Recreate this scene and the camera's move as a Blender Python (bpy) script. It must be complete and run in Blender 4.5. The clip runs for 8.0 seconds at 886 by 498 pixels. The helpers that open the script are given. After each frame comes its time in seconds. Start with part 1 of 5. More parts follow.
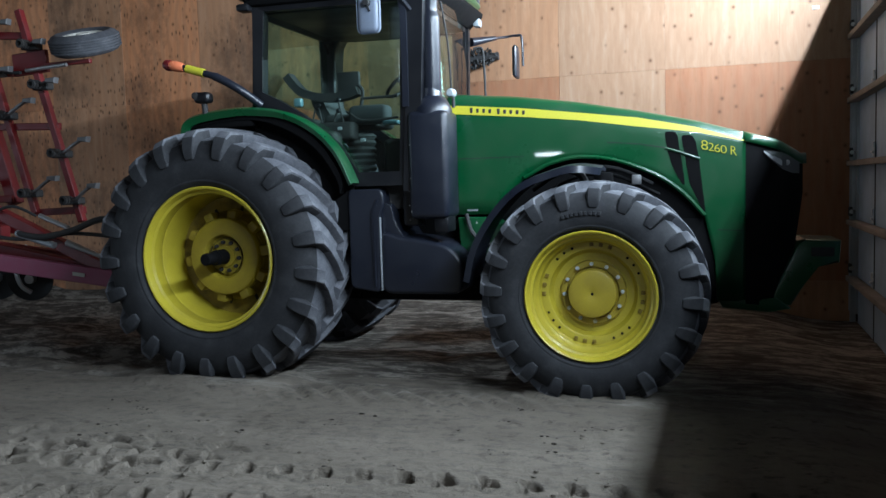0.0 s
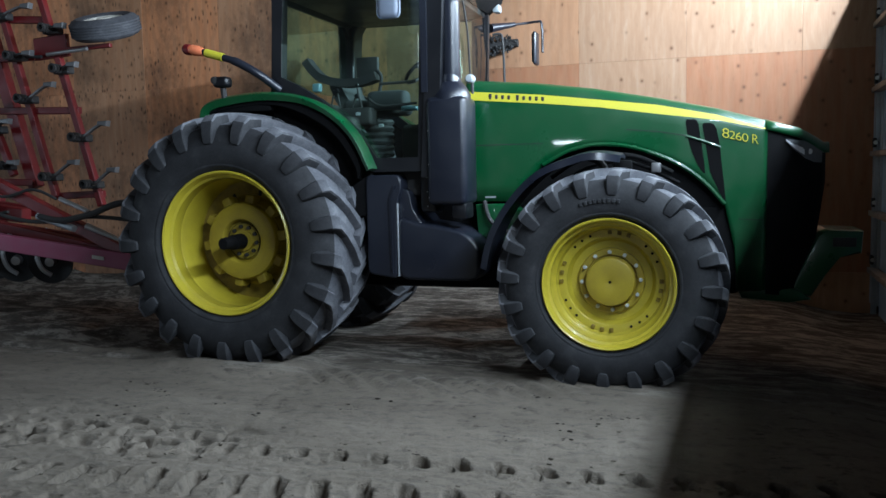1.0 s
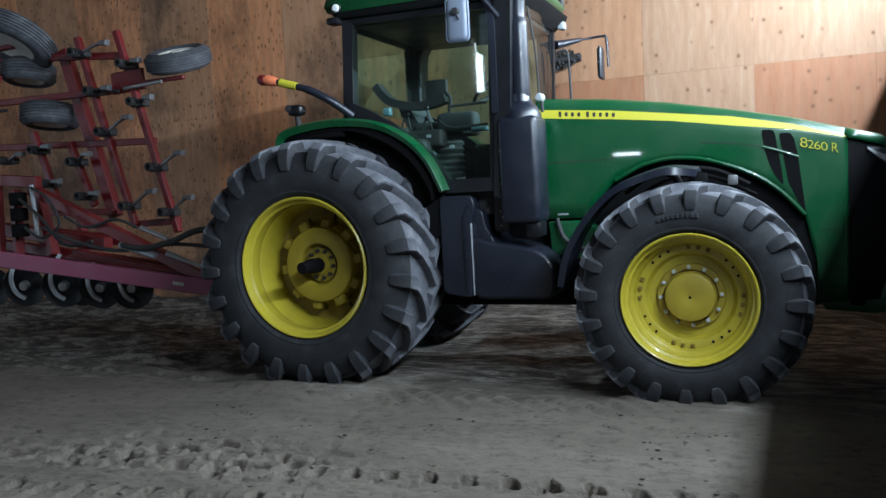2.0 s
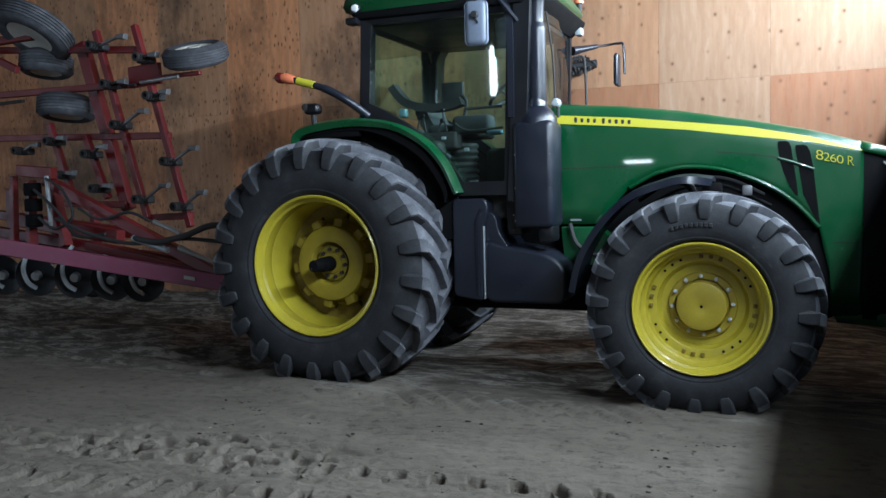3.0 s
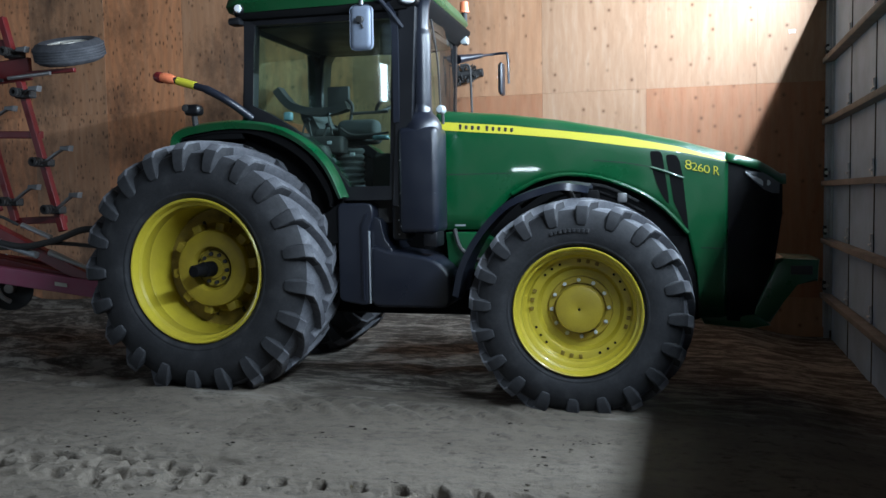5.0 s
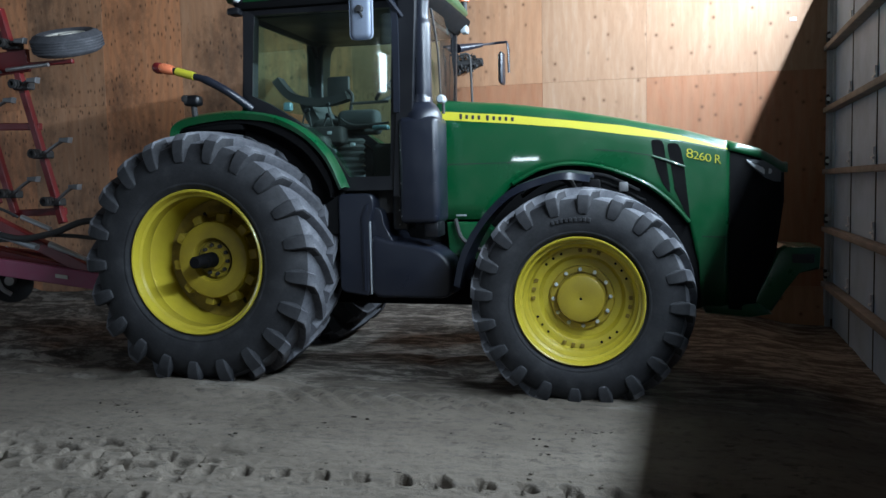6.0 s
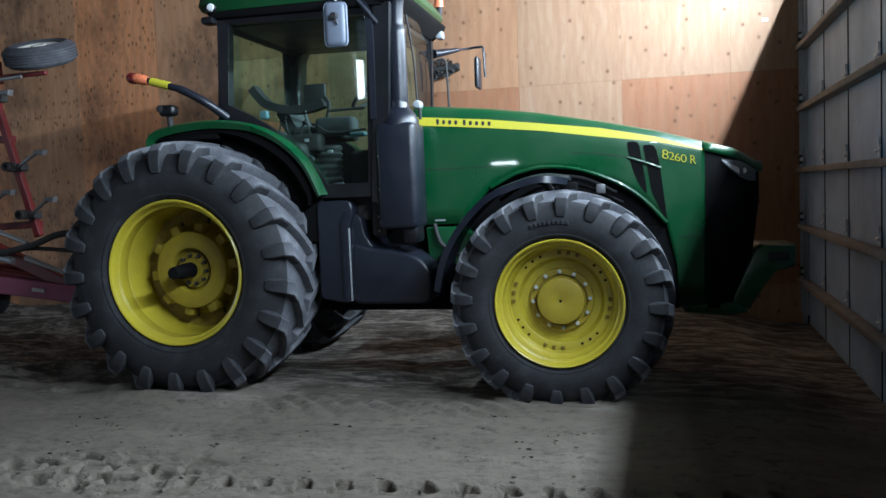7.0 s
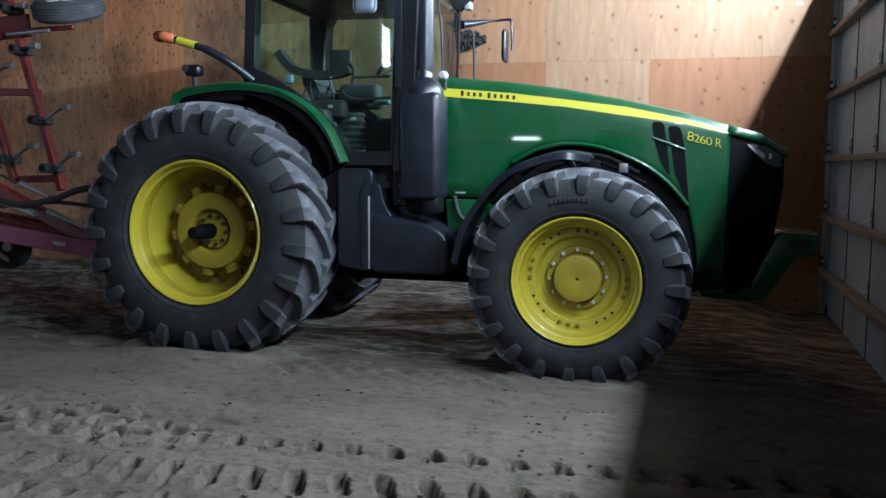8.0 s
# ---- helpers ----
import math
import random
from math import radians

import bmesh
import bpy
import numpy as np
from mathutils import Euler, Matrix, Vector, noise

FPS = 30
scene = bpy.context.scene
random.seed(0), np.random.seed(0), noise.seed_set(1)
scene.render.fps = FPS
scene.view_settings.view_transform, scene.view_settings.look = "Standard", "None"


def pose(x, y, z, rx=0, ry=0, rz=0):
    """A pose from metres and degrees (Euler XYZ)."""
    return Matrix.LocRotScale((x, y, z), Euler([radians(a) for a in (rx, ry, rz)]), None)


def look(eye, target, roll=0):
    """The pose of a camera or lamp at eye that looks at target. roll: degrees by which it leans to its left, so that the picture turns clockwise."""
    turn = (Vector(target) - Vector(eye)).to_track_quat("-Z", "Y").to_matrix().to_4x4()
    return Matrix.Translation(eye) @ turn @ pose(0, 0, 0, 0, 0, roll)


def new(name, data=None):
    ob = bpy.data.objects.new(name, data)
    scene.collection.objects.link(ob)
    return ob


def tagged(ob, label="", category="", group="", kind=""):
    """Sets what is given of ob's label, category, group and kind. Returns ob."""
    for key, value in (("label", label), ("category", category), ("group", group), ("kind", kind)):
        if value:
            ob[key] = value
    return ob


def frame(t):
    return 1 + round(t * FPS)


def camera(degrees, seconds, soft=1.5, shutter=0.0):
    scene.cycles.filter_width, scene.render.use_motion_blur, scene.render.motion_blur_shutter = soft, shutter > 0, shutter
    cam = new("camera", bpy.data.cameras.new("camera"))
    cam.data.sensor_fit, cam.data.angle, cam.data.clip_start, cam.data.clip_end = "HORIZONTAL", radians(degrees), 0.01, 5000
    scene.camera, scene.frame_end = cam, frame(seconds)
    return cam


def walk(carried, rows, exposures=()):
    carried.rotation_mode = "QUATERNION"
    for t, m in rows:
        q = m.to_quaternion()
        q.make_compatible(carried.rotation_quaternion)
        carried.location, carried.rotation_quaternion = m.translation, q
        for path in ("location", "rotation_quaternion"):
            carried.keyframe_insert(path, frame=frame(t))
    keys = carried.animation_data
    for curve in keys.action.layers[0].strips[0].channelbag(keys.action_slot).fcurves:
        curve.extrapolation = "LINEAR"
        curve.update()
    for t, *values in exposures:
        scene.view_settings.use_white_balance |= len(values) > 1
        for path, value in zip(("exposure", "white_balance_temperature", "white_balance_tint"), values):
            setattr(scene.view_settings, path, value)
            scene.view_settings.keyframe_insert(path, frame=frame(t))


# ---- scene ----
PATH = [
    (0, (3.711, -5.77, 1.545), (3.14, -3.86, 1.389), -1.7),
    (0.5, (3.698, -5.775, 1.556), (3.108, -3.871, 1.398), -1.6),
    (1, (3.701, -5.76, 1.526), (3.092, -3.864, 1.344), -1.2),
    (1.5, (3.658, -5.779, 1.554), (2.92, -3.93, 1.37), -2.9),
    (1.7, (3.62, -5.809, 1.584), (2.885, -3.955, 1.429), -3.5),
    (2.8, (3.55, -5.891, 1.597), (2.8, -4.043, 1.449), -1.5),
    (3, (3.547, -5.878, 1.591), (2.794, -4.03, 1.451), -1.5),
    (3.5, (3.562, -5.871, 1.587), (2.858, -4.001, 1.491), -2.2),
    (4, (3.598, -5.88, 1.577), (3.054, -3.958, 1.472), -1.1),
    (4.2, (3.611, -5.883, 1.569), (3.088, -3.955, 1.47), -1.1),
    (5.5, (3.6, -5.872, 1.581), (3.099, -3.942, 1.431), -0.9),
    (6, (3.593, -5.87, 1.571), (3.088, -3.941, 1.419), -1.2),
    (6.5, (3.6, -5.871, 1.573), (3.114, -3.937, 1.426), -1.5),
    (7, (3.612, -5.873, 1.571), (3.15, -3.932, 1.43), -2.3),
    (7.5, (3.608, -5.876, 1.571), (3.096, -3.948, 1.435), -1.5),
    (8, (3.602, -5.876, 1.562), (3.101, -3.951, 1.357), 0.3),
]
cam = camera(56.5, 8.0)
walk(cam, [(t, look(eye, aim, roll)) for t, eye, aim, roll in PATH], exposures=[(0, 0.0, 6000, 10), (8, 0.0, 6000, 10)])

# ---- light ----
world = bpy.data.worlds.new("world")
scene.world = world
world.use_nodes = True
wn = world.node_tree
sky = wn.nodes.new("ShaderNodeTexSky")
sky.sky_type = "NISHITA"
sky.sun_disc = False
sky.sun_elevation, sky.sun_rotation = radians(40), radians(100)
wn.links.new(sky.outputs[0], wn.nodes["Background"].inputs[0])
wn.nodes["Background"].inputs[1].default_value = 0.05


def area(name, eye, target, sx, sy, watts, colour, roll=0):
    d = bpy.data.lights.new(name, "AREA")
    d.shape, d.size, d.size_y, d.energy, d.color = "RECTANGLE", sx, sy, watts, colour
    ob = new(name, d)
    ob.matrix_world = look(eye, target, roll)
    return ob


# strip lamp over the door, set by its shadow edge; daylight windows behind the camera
# the door wall turns a little from the tractor's line: local x = 0 is its inner face, local y runs back from the corner
DOOR = Matrix.Translation((5.47, 4.2, 0)) @ pose(0, 0, 0, 0, 0, -2.4)
area("strip_light", DOOR @ Vector((0.014, -6.2, 4.05)), DOOR @ Vector((-1.65, -6.2, 3.95)), 6.4, 0.045, 920, (0.775, 0.905, 1.0))
area("strip_light", DOOR @ Vector((0.014, -1.75, 4.05)), DOOR @ Vector((-1.65, -1.75, 4.0)), 1.6, 0.045, 440, (0.775, 0.91, 1.0))
area("window_light", (0.2, -14.98, 2.22), (0.2, 0, 2.1), 0.7, 0.10, 22, (0.84, 0.94, 1.0))
area("slit_window_light", (-3.68, -14.98, 4.85), (-3.68, 0, 4.65), 0.15, 1.3, 16, (0.84, 0.94, 1.0))
# fill light in an added, unseen west opening, to lift the left side
area("west_fill_light", (-13.9, -5.0, 2.0), (0, -3.0, 1.2), 4.0, 3.9, 190, (0.72, 0.87, 1.0))


# ---- materials ----
def nodes_of(name, rough=0.6, metal=0.0, spec=0.5):
    m = bpy.data.materials.new(name)
    m.use_nodes = True
    t = m.node_tree
    b = t.nodes["Principled BSDF"]
    b.inputs["Roughness"].default_value = rough
    b.inputs["Metallic"].default_value = metal
    b.inputs["Specular IOR Level"].default_value = spec
    return m, t, b


def coords(t, scale=(1, 1, 1)):
    c = t.nodes.new("ShaderNodeTexCoord")
    mp = t.nodes.new("ShaderNodeMapping")
    mp.inputs["Scale"].default_value = scale
    t.links.new(c.outputs["Object"], mp.inputs["Vector"])
    return mp.outputs["Vector"]


def place(t, scale=(1, 1, 1)):
    """Where a surface stands in the shed, for marks that run across pieces."""
    g = t.nodes.new("ShaderNodeNewGeometry")
    mp = t.nodes.new("ShaderNodeMapping")
    mp.inputs["Scale"].default_value = scale
    t.links.new(g.outputs["Position"], mp.inputs["Vector"])
    return mp.outputs["Vector"]


def noise_tex(t, vec, scale, detail=4.0, rough=0.6):
    n = t.nodes.new("ShaderNodeTexNoise")
    n.inputs["Scale"].default_value = scale
    n.inputs["Detail"].default_value = detail
    n.inputs["Roughness"].default_value = rough
    t.links.new(vec, n.inputs["Vector"])
    return n.outputs["Fac"]


def ramp(t, fac, stops):
    r = t.nodes.new("ShaderNodeValToRGB")
    els = r.color_ramp.elements
    while len(els) < len(stops):
        els.new(0.5)
    for e, (p, c) in zip(els, stops):
        e.position = p
        e.color = (*c, 1) if len(c) == 3 else c
    t.links.new(fac, r.inputs["Fac"])
    return r.outputs["Color"]


def mixed(t, fac, a, b, mode="MIX"):
    m = t.nodes.new("ShaderNodeMix")
    m.data_type, m.blend_type = "RGBA", mode
    for sock, v in ((m.inputs["Factor"], fac), (m.inputs["A"], a), (m.inputs["B"], b)):
        if isinstance(v, (int, float)):
            sock.default_value = v
        elif isinstance(v, tuple):
            sock.default_value = (*v, 1)
        else:
            t.links.new(v, sock)
    return m.outputs["Result"]


def bump(t, b, fac, strength, dist):
    n = t.nodes.new("ShaderNodeBump")
    n.inputs["Strength"].default_value = strength
    n.inputs["Distance"].default_value = dist
    t.links.new(fac, n.inputs["Height"])
    t.links.new(n.outputs["Normal"], b.inputs["Normal"])


def paint(name, c, dust=(0.2, 0.17, 0.13), rough=0.35, metal=0.0, amount=0.35, spec=0.5, scale=3.0):
    """A painted or moulded surface with dust and fine wear."""
    m, t, b = nodes_of(name, rough, metal, spec)
    v = coords(t)
    big = noise_tex(t, v, scale, 6)
    fine = noise_tex(t, v, 90, 3)
    mask = ramp(t, big, [(0.42, (0, 0, 0)), (0.75, (amount, amount, amount))])
    tone = mixed(t, fine, tuple(x * 0.86 for x in c), tuple(min(1, x * 1.12) for x in c))
    t.links.new(mixed(t, mask, tone, dust), b.inputs["Base Color"])
    t.links.new(ramp(t, big, [(0.3, (rough, rough, rough)), (0.8, (min(1, rough + 0.25),) * 3)]), b.inputs["Roughness"])
    bump(t, b, fine, 0.06, 0.002)
    return m


# near-black for mesh and hoses; on recessed parts it also holds their shade
VOID = paint("mesh_black_recess_shade", (0.0025, 0.0025, 0.003), dust=(0.008, 0.008, 0.008), rough=0.75, amount=0.2, spec=0.15)
GREEN = paint("green_paint", (0.0022, 0.062, 0.0185), rough=0.24, amount=0.06)
YELLOW = paint("yellow_paint", (0.47, 0.385, 0.030), dust=(0.20, 0.14, 0.03), rough=0.26, amount=0.30)
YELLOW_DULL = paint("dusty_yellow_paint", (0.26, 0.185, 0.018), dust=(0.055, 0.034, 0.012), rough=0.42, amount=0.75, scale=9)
# hub yellow toned down: dirt plus some shade of the wheel dish
YELLOW_HUB_SHADED = paint("dirty_shaded_hub_yellow", (0.36, 0.275, 0.025), dust=(0.13, 0.085, 0.028), rough=0.32, amount=0.5)
STRIPE = paint("yellow_decal", (0.56, 0.51, 0.035), rough=0.35, amount=0.05)
BLACK = paint("black_plastic", (0.004, 0.0045, 0.0065), dust=(0.022, 0.022, 0.025), rough=0.32, amount=0.15)
GUN = paint("dark_grey_plastic", (0.0085, 0.0105, 0.018), dust=(0.036, 0.038, 0.045), rough=0.27, amount=0.15)
DARK = paint("dark_metal", (0.018, 0.018, 0.019), dust=(0.07, 0.06, 0.05), rough=0.6, amount=0.4)
GREY = paint("grey_fabric", (0.042, 0.048, 0.050), rough=0.75, amount=0.15)
RED = paint("red_paint", (0.145, 0.008, 0.010), dust=(0.075, 0.028, 0.026), rough=0.42, amount=0.4, scale=5)
PURPLE = paint("faded_red_paint", (0.30, 0.07, 0.13), dust=(0.26, 0.15, 0.19), rough=0.45, amount=0.5, scale=4)
STEEL = paint("bright_steel", (0.55, 0.56, 0.57), dust=(0.25, 0.2, 0.16), rough=0.3, metal=0.9, amount=0.4)
WORN = paint("worn_steel", (0.17, 0.17, 0.175), dust=(0.08, 0.07, 0.06), rough=0.42, metal=0.5, amount=0.5)
HINGE = paint("bright_zinc_plate", (0.62, 0.66, 0.70), dust=(0.4, 0.4, 0.4), rough=0.3, metal=0.35, amount=0.3)
GALV = paint("galvanised_steel", (0.42, 0.45, 0.48), rough=0.42, metal=0.6, amount=0.3)
WHITE = paint("white_paint", (0.60, 0.58, 0.52), rough=0.5, amount=0.4)
MIRROR_BACK = paint("pale_blue_grey_plastic", (0.17, 0.20, 0.26), rough=0.4, amount=0.15)
HEADLAMP = paint("headlamp_lens", (0.80, 0.82, 0.84), rough=0.1, amount=0.1, spec=0.8)
AMBER = paint("amber_lens", (0.80, 0.22, 0.10), rough=0.2, amount=0.05)
LAMP_GLASS = paint("dark_clear_lens", (0.10, 0.105, 0.11), rough=0.08, amount=0.1, spec=0.8)
LENS = paint("clear_lens", (0.36, 0.40, 0.42), rough=0.12, amount=0.1, spec=0.8)
TAN = paint("timber_strut", (0.20, 0.18, 0.165), dust=(0.11, 0.105, 0.10), rough=0.75, amount=0.6, scale=5)
PANEL = paint("pale_door_panel", (0.33, 0.46, 0.62), dust=(0.21, 0.28, 0.365), rough=0.5, amount=0.6, scale=2)
PLAIN = paint("plain_boards", (0.075, 0.06, 0.05), dust=(0.05, 0.045, 0.04), rough=0.8, amount=0.5)


for _m in (GREEN, YELLOW):
    _b = _m.node_tree.nodes["Principled BSDF"]
    _b.inputs["Coat Weight"].default_value = 0.42
    _b.inputs["Coat Roughness"].default_value = 0.035


def rubber(name="dusty_rubber", k=1.0):
    m, t, b = nodes_of(name, 0.78, 0, 0.35)
    v = coords(t)
    n = noise_tex(t, v, 7, 6)
    f = noise_tex(t, v, 60, 4)
    c = ramp(t, n, [(0.3, (0.015 * k, 0.0155 * k, 0.0185 * k)), (0.55, (0.030 * k, 0.0312 * k, 0.036 * k)), (0.75, (0.068 * k, 0.069 * k, 0.074 * k))])
    t.links.new(mixed(t, 0.35, c, ramp(t, f, [(0.3, (0.014 * k, 0.014 * k, 0.016 * k)), (0.8, (0.05 * k, 0.05 * k, 0.053 * k))])), b.inputs["Base Color"])
    bump(t, b, f, 0.25, 0.004)
    return m


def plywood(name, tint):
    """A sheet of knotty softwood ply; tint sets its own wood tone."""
    m, t, b = nodes_of(name, 0.62, 0, 0.35)
    v = coords(t)
    info = t.nodes.new("ShaderNodeObjectInfo")
    shift = t.nodes.new("ShaderNodeVectorMath")
    shift.operation = "MULTIPLY_ADD"
    comb = t.nodes.new("ShaderNodeCombineXYZ")
    for k in range(3):
        t.links.new(info.outputs["Random"], comb.inputs[k])
    t.links.new(comb.outputs[0], shift.inputs[0])
    shift.inputs[1].default_value = (17.0, 9.0, 31.0)
    t.links.new(v, shift.inputs[2])
    mp = t.nodes.new("ShaderNodeMapping")
    mp.inputs["Scale"].default_value = (9, 9, 1.1)
    t.links.new(shift.outputs[0], mp.inputs["Vector"])
    grain = noise_tex(t, mp.outputs["Vector"], 1.6, 8, 0.65)
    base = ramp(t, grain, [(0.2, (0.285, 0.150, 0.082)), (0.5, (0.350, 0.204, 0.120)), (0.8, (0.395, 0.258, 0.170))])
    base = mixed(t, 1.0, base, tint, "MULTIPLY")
    wv = t.nodes.new("ShaderNodeTexWave")
    wv.inputs["Scale"].default_value = 2.4
    wv.inputs["Distortion"].default_value = 9.0
    wv.inputs["Detail"].default_value = 3.0
    wv.inputs["Detail Scale"].default_value = 0.7
    t.links.new(shift.outputs[0], wv.inputs["Vector"])
    base = mixed(t, ramp(t, wv.outputs["Fac"], [(0.3, (0, 0, 0)), (0.9, (0.3, 0.3, 0.3))]), base, (0.27, 0.145, 0.08))
    # knots in loose rows
    face = t.nodes.new("ShaderNodeSeparateXYZ")
    t.links.new(shift.outputs[0], face.inputs[0])

    def flecks(sx, sz):
        flat = t.nodes.new("ShaderNodeCombineXYZ")
        t.links.new(face.outputs["X"], flat.inputs[0])
        t.links.new(face.outputs["Z"], flat.inputs[1])
        mp2 = t.nodes.new("ShaderNodeMapping")
        mp2.inputs["Scale"].default_value = (sx, sz, 1)
        t.links.new(flat.outputs[0], mp2.inputs["Vector"])
        v2 = t.nodes.new("ShaderNodeTexVoronoi")
        v2.voronoi_dimensions = "2D"
        v2.inputs["Scale"].default_value = 1.0
        t.links.new(mp2.outputs["Vector"], v2.inputs["Vector"])
        return v2

    def some(v2, least):
        sp = t.nodes.new("ShaderNodeSeparateColor")
        t.links.new(v2.outputs["Color"], sp.inputs[0])
        return ramp(t, sp.outputs[0], [(least, (0, 0, 0)), (least + 0.3, (1, 1, 1))])

    vor = flecks(4.6, 4.2)
    knot = ramp(t, vor.outputs["Distance"], [(0.0, (0.9, 0.9, 0.9)), (0.045, (0.75, 0.75, 0.75)), (0.075, (0.34, 0.34, 0.34)), (0.16, (0, 0, 0))])
    knot = mixed(t, 1.0, knot, ramp(t, noise_tex(t, shift.outputs[0], 2.2, 2), [(0.25, (0.5, 0.5, 0.5)), (0.40, (1, 1, 1))]), "MULTIPLY")
    knot = mixed(t, 1.0, knot, some(vor, 0.38), "MULTIPLY")
    base = mixed(t, knot, base, (0.10, 0.044, 0.019))
    # dark blotches and spots, stronger toward the left
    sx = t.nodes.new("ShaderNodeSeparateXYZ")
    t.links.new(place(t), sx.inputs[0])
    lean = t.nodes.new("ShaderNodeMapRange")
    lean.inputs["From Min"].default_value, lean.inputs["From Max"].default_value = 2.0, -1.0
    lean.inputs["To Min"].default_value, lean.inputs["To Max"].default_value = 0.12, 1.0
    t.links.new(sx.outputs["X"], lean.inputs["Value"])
    leftward = ramp(t, lean.outputs["Result"], [(0.0, (0, 0, 0)), (1.0, (1, 1, 1))])
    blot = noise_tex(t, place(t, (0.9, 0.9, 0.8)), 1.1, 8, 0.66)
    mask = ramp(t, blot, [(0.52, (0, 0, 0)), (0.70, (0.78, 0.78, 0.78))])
    mask = mixed(t, 1.0, mask, leftward, "MULTIPLY")
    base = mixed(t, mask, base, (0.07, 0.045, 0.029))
    dark_blot = noise_tex(t, place(t, (1.0, 1.0, 0.7)), 1.0, 9, 0.72)
    dark_blot = mixed(t, 1.0, ramp(t, dark_blot, [(0.47, (0, 0, 0)), (0.56, (0.4, 0.4, 0.4)), (0.70, (0.8, 0.8, 0.8))]), leftward, "MULTIPLY")
    base = mixed(t, dark_blot, base, (0.045, 0.03, 0.022))
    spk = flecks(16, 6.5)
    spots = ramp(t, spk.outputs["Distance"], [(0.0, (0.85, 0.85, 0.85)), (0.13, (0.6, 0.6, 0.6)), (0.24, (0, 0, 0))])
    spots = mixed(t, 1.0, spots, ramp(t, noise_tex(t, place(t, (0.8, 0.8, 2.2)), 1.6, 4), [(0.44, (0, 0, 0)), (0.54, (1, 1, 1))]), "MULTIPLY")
    spots = mixed(t, 1.0, spots, leftward, "MULTIPLY")
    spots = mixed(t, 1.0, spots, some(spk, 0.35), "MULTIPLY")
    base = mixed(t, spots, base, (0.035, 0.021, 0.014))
    t.links.new(base, b.inputs["Base Color"])
    bump(t, b, grain, 0.15, 0.004)
    return m


def dirt():
    m, t, b = nodes_of("packed_dirt", 0.92, 0, 0.2)
    v = coords(t)
    big = noise_tex(t, coords(t, (0.5, 1.6, 1)), 1.3, 6)
    mid = noise_tex(t, coords(t, (0.75, 1.2, 1)), 10, 7, 0.7)
    fine = noise_tex(t, v, 120, 4, 0.7)
    c = ramp(t, big, [(0.3, (0.114, 0.095, 0.075)), (0.55, (0.156, 0.131, 0.105)), (0.8, (0.193, 0.163, 0.132))])
    c = mixed(t, ramp(t, mid, [(0.50, (0, 0, 0)), (0.72, (0.7, 0.7, 0.7))]), c, (0.052, 0.047, 0.041))
    c = mixed(t, ramp(t, fine, [(0.5, (0, 0, 0)), (0.85, (0.5, 0.5, 0.5))]), c, (0.20, 0.178, 0.148))
    crumb = noise_tex(t, coords(t, (0.9, 1.15, 1)), 11, 5, 0.66)
    patch = ramp(t, noise_tex(t, coords(t, (0.7, 1.5, 1)), 1.9, 3), [(0.42, (0.10, 0.10, 0.10)), (0.60, (1, 1, 1))])
    crumbs = mixed(t, 1.0, ramp(t, crumb, [(0.55, (0, 0, 0)), (0.65, (0.75, 0.75, 0.75))]), patch, "MULTIPLY")
    c = mixed(t, crumbs, c, (0.045, 0.038, 0.03))
    # dark loose soil beyond the packed lane, streaked along it
    sep = t.nodes.new("ShaderNodeSeparateXYZ")
    t.links.new(v, sep.inputs[0])
    edge = t.nodes.new("ShaderNodeMath")
    edge.operation = "MULTIPLY_ADD"
    t.links.new(noise_tex(t, coords(t, (0.35, 2.2, 1)), 2.4, 6, 0.7), edge.inputs[0])
    edge.inputs[1].default_value = 3.2
    t.links.new(sep.outputs["Y"], edge.inputs[2])
    loose = ramp(t, edge.outputs[0], [(0.0, (0, 0, 0)), (1.0, (0.85, 0.85, 0.85))])
    rng_n = t.nodes.new("ShaderNodeMapRange")
    rng_n.inputs["From Min"].default_value, rng_n.inputs["From Max"].default_value = 1.5, 2.3
    t.links.new(edge.outputs[0], rng_n.inputs["Value"])
    t.links.new(rng_n.outputs["Result"], loose.node.inputs["Fac"])
    streak = noise_tex(t, coords(t, (0.5, 1.7, 1)), 5.0, 9, 0.78)
    soil = ramp(t, streak, [(0.38, (0.030, 0.026, 0.022)), (0.49, (0.095, 0.083, 0.071)), (0.57, (0.30, 0.27, 0.235))])
    c = mixed(t, loose, c, soil)
    t.links.new(c, b.inputs["Base Color"])
    add = t.nodes.new("ShaderNodeMath")
    add.operation = "MULTIPLY_ADD"
    t.links.new(fine, add.inputs[0])
    add.inputs[1].default_value = 0.35
    t.links.new(mid, add.inputs[2])
    dent = t.nodes.new("ShaderNodeMath")
    dent.operation = "MULTIPLY_ADD"
    t.links.new(crumb, dent.inputs[0])
    dent.inputs[1].default_value = -0.6
    t.links.new(add.outputs[0], dent.inputs[2])
    bump(t, b, dent.outputs[0], 0.8, 0.04)
    return m


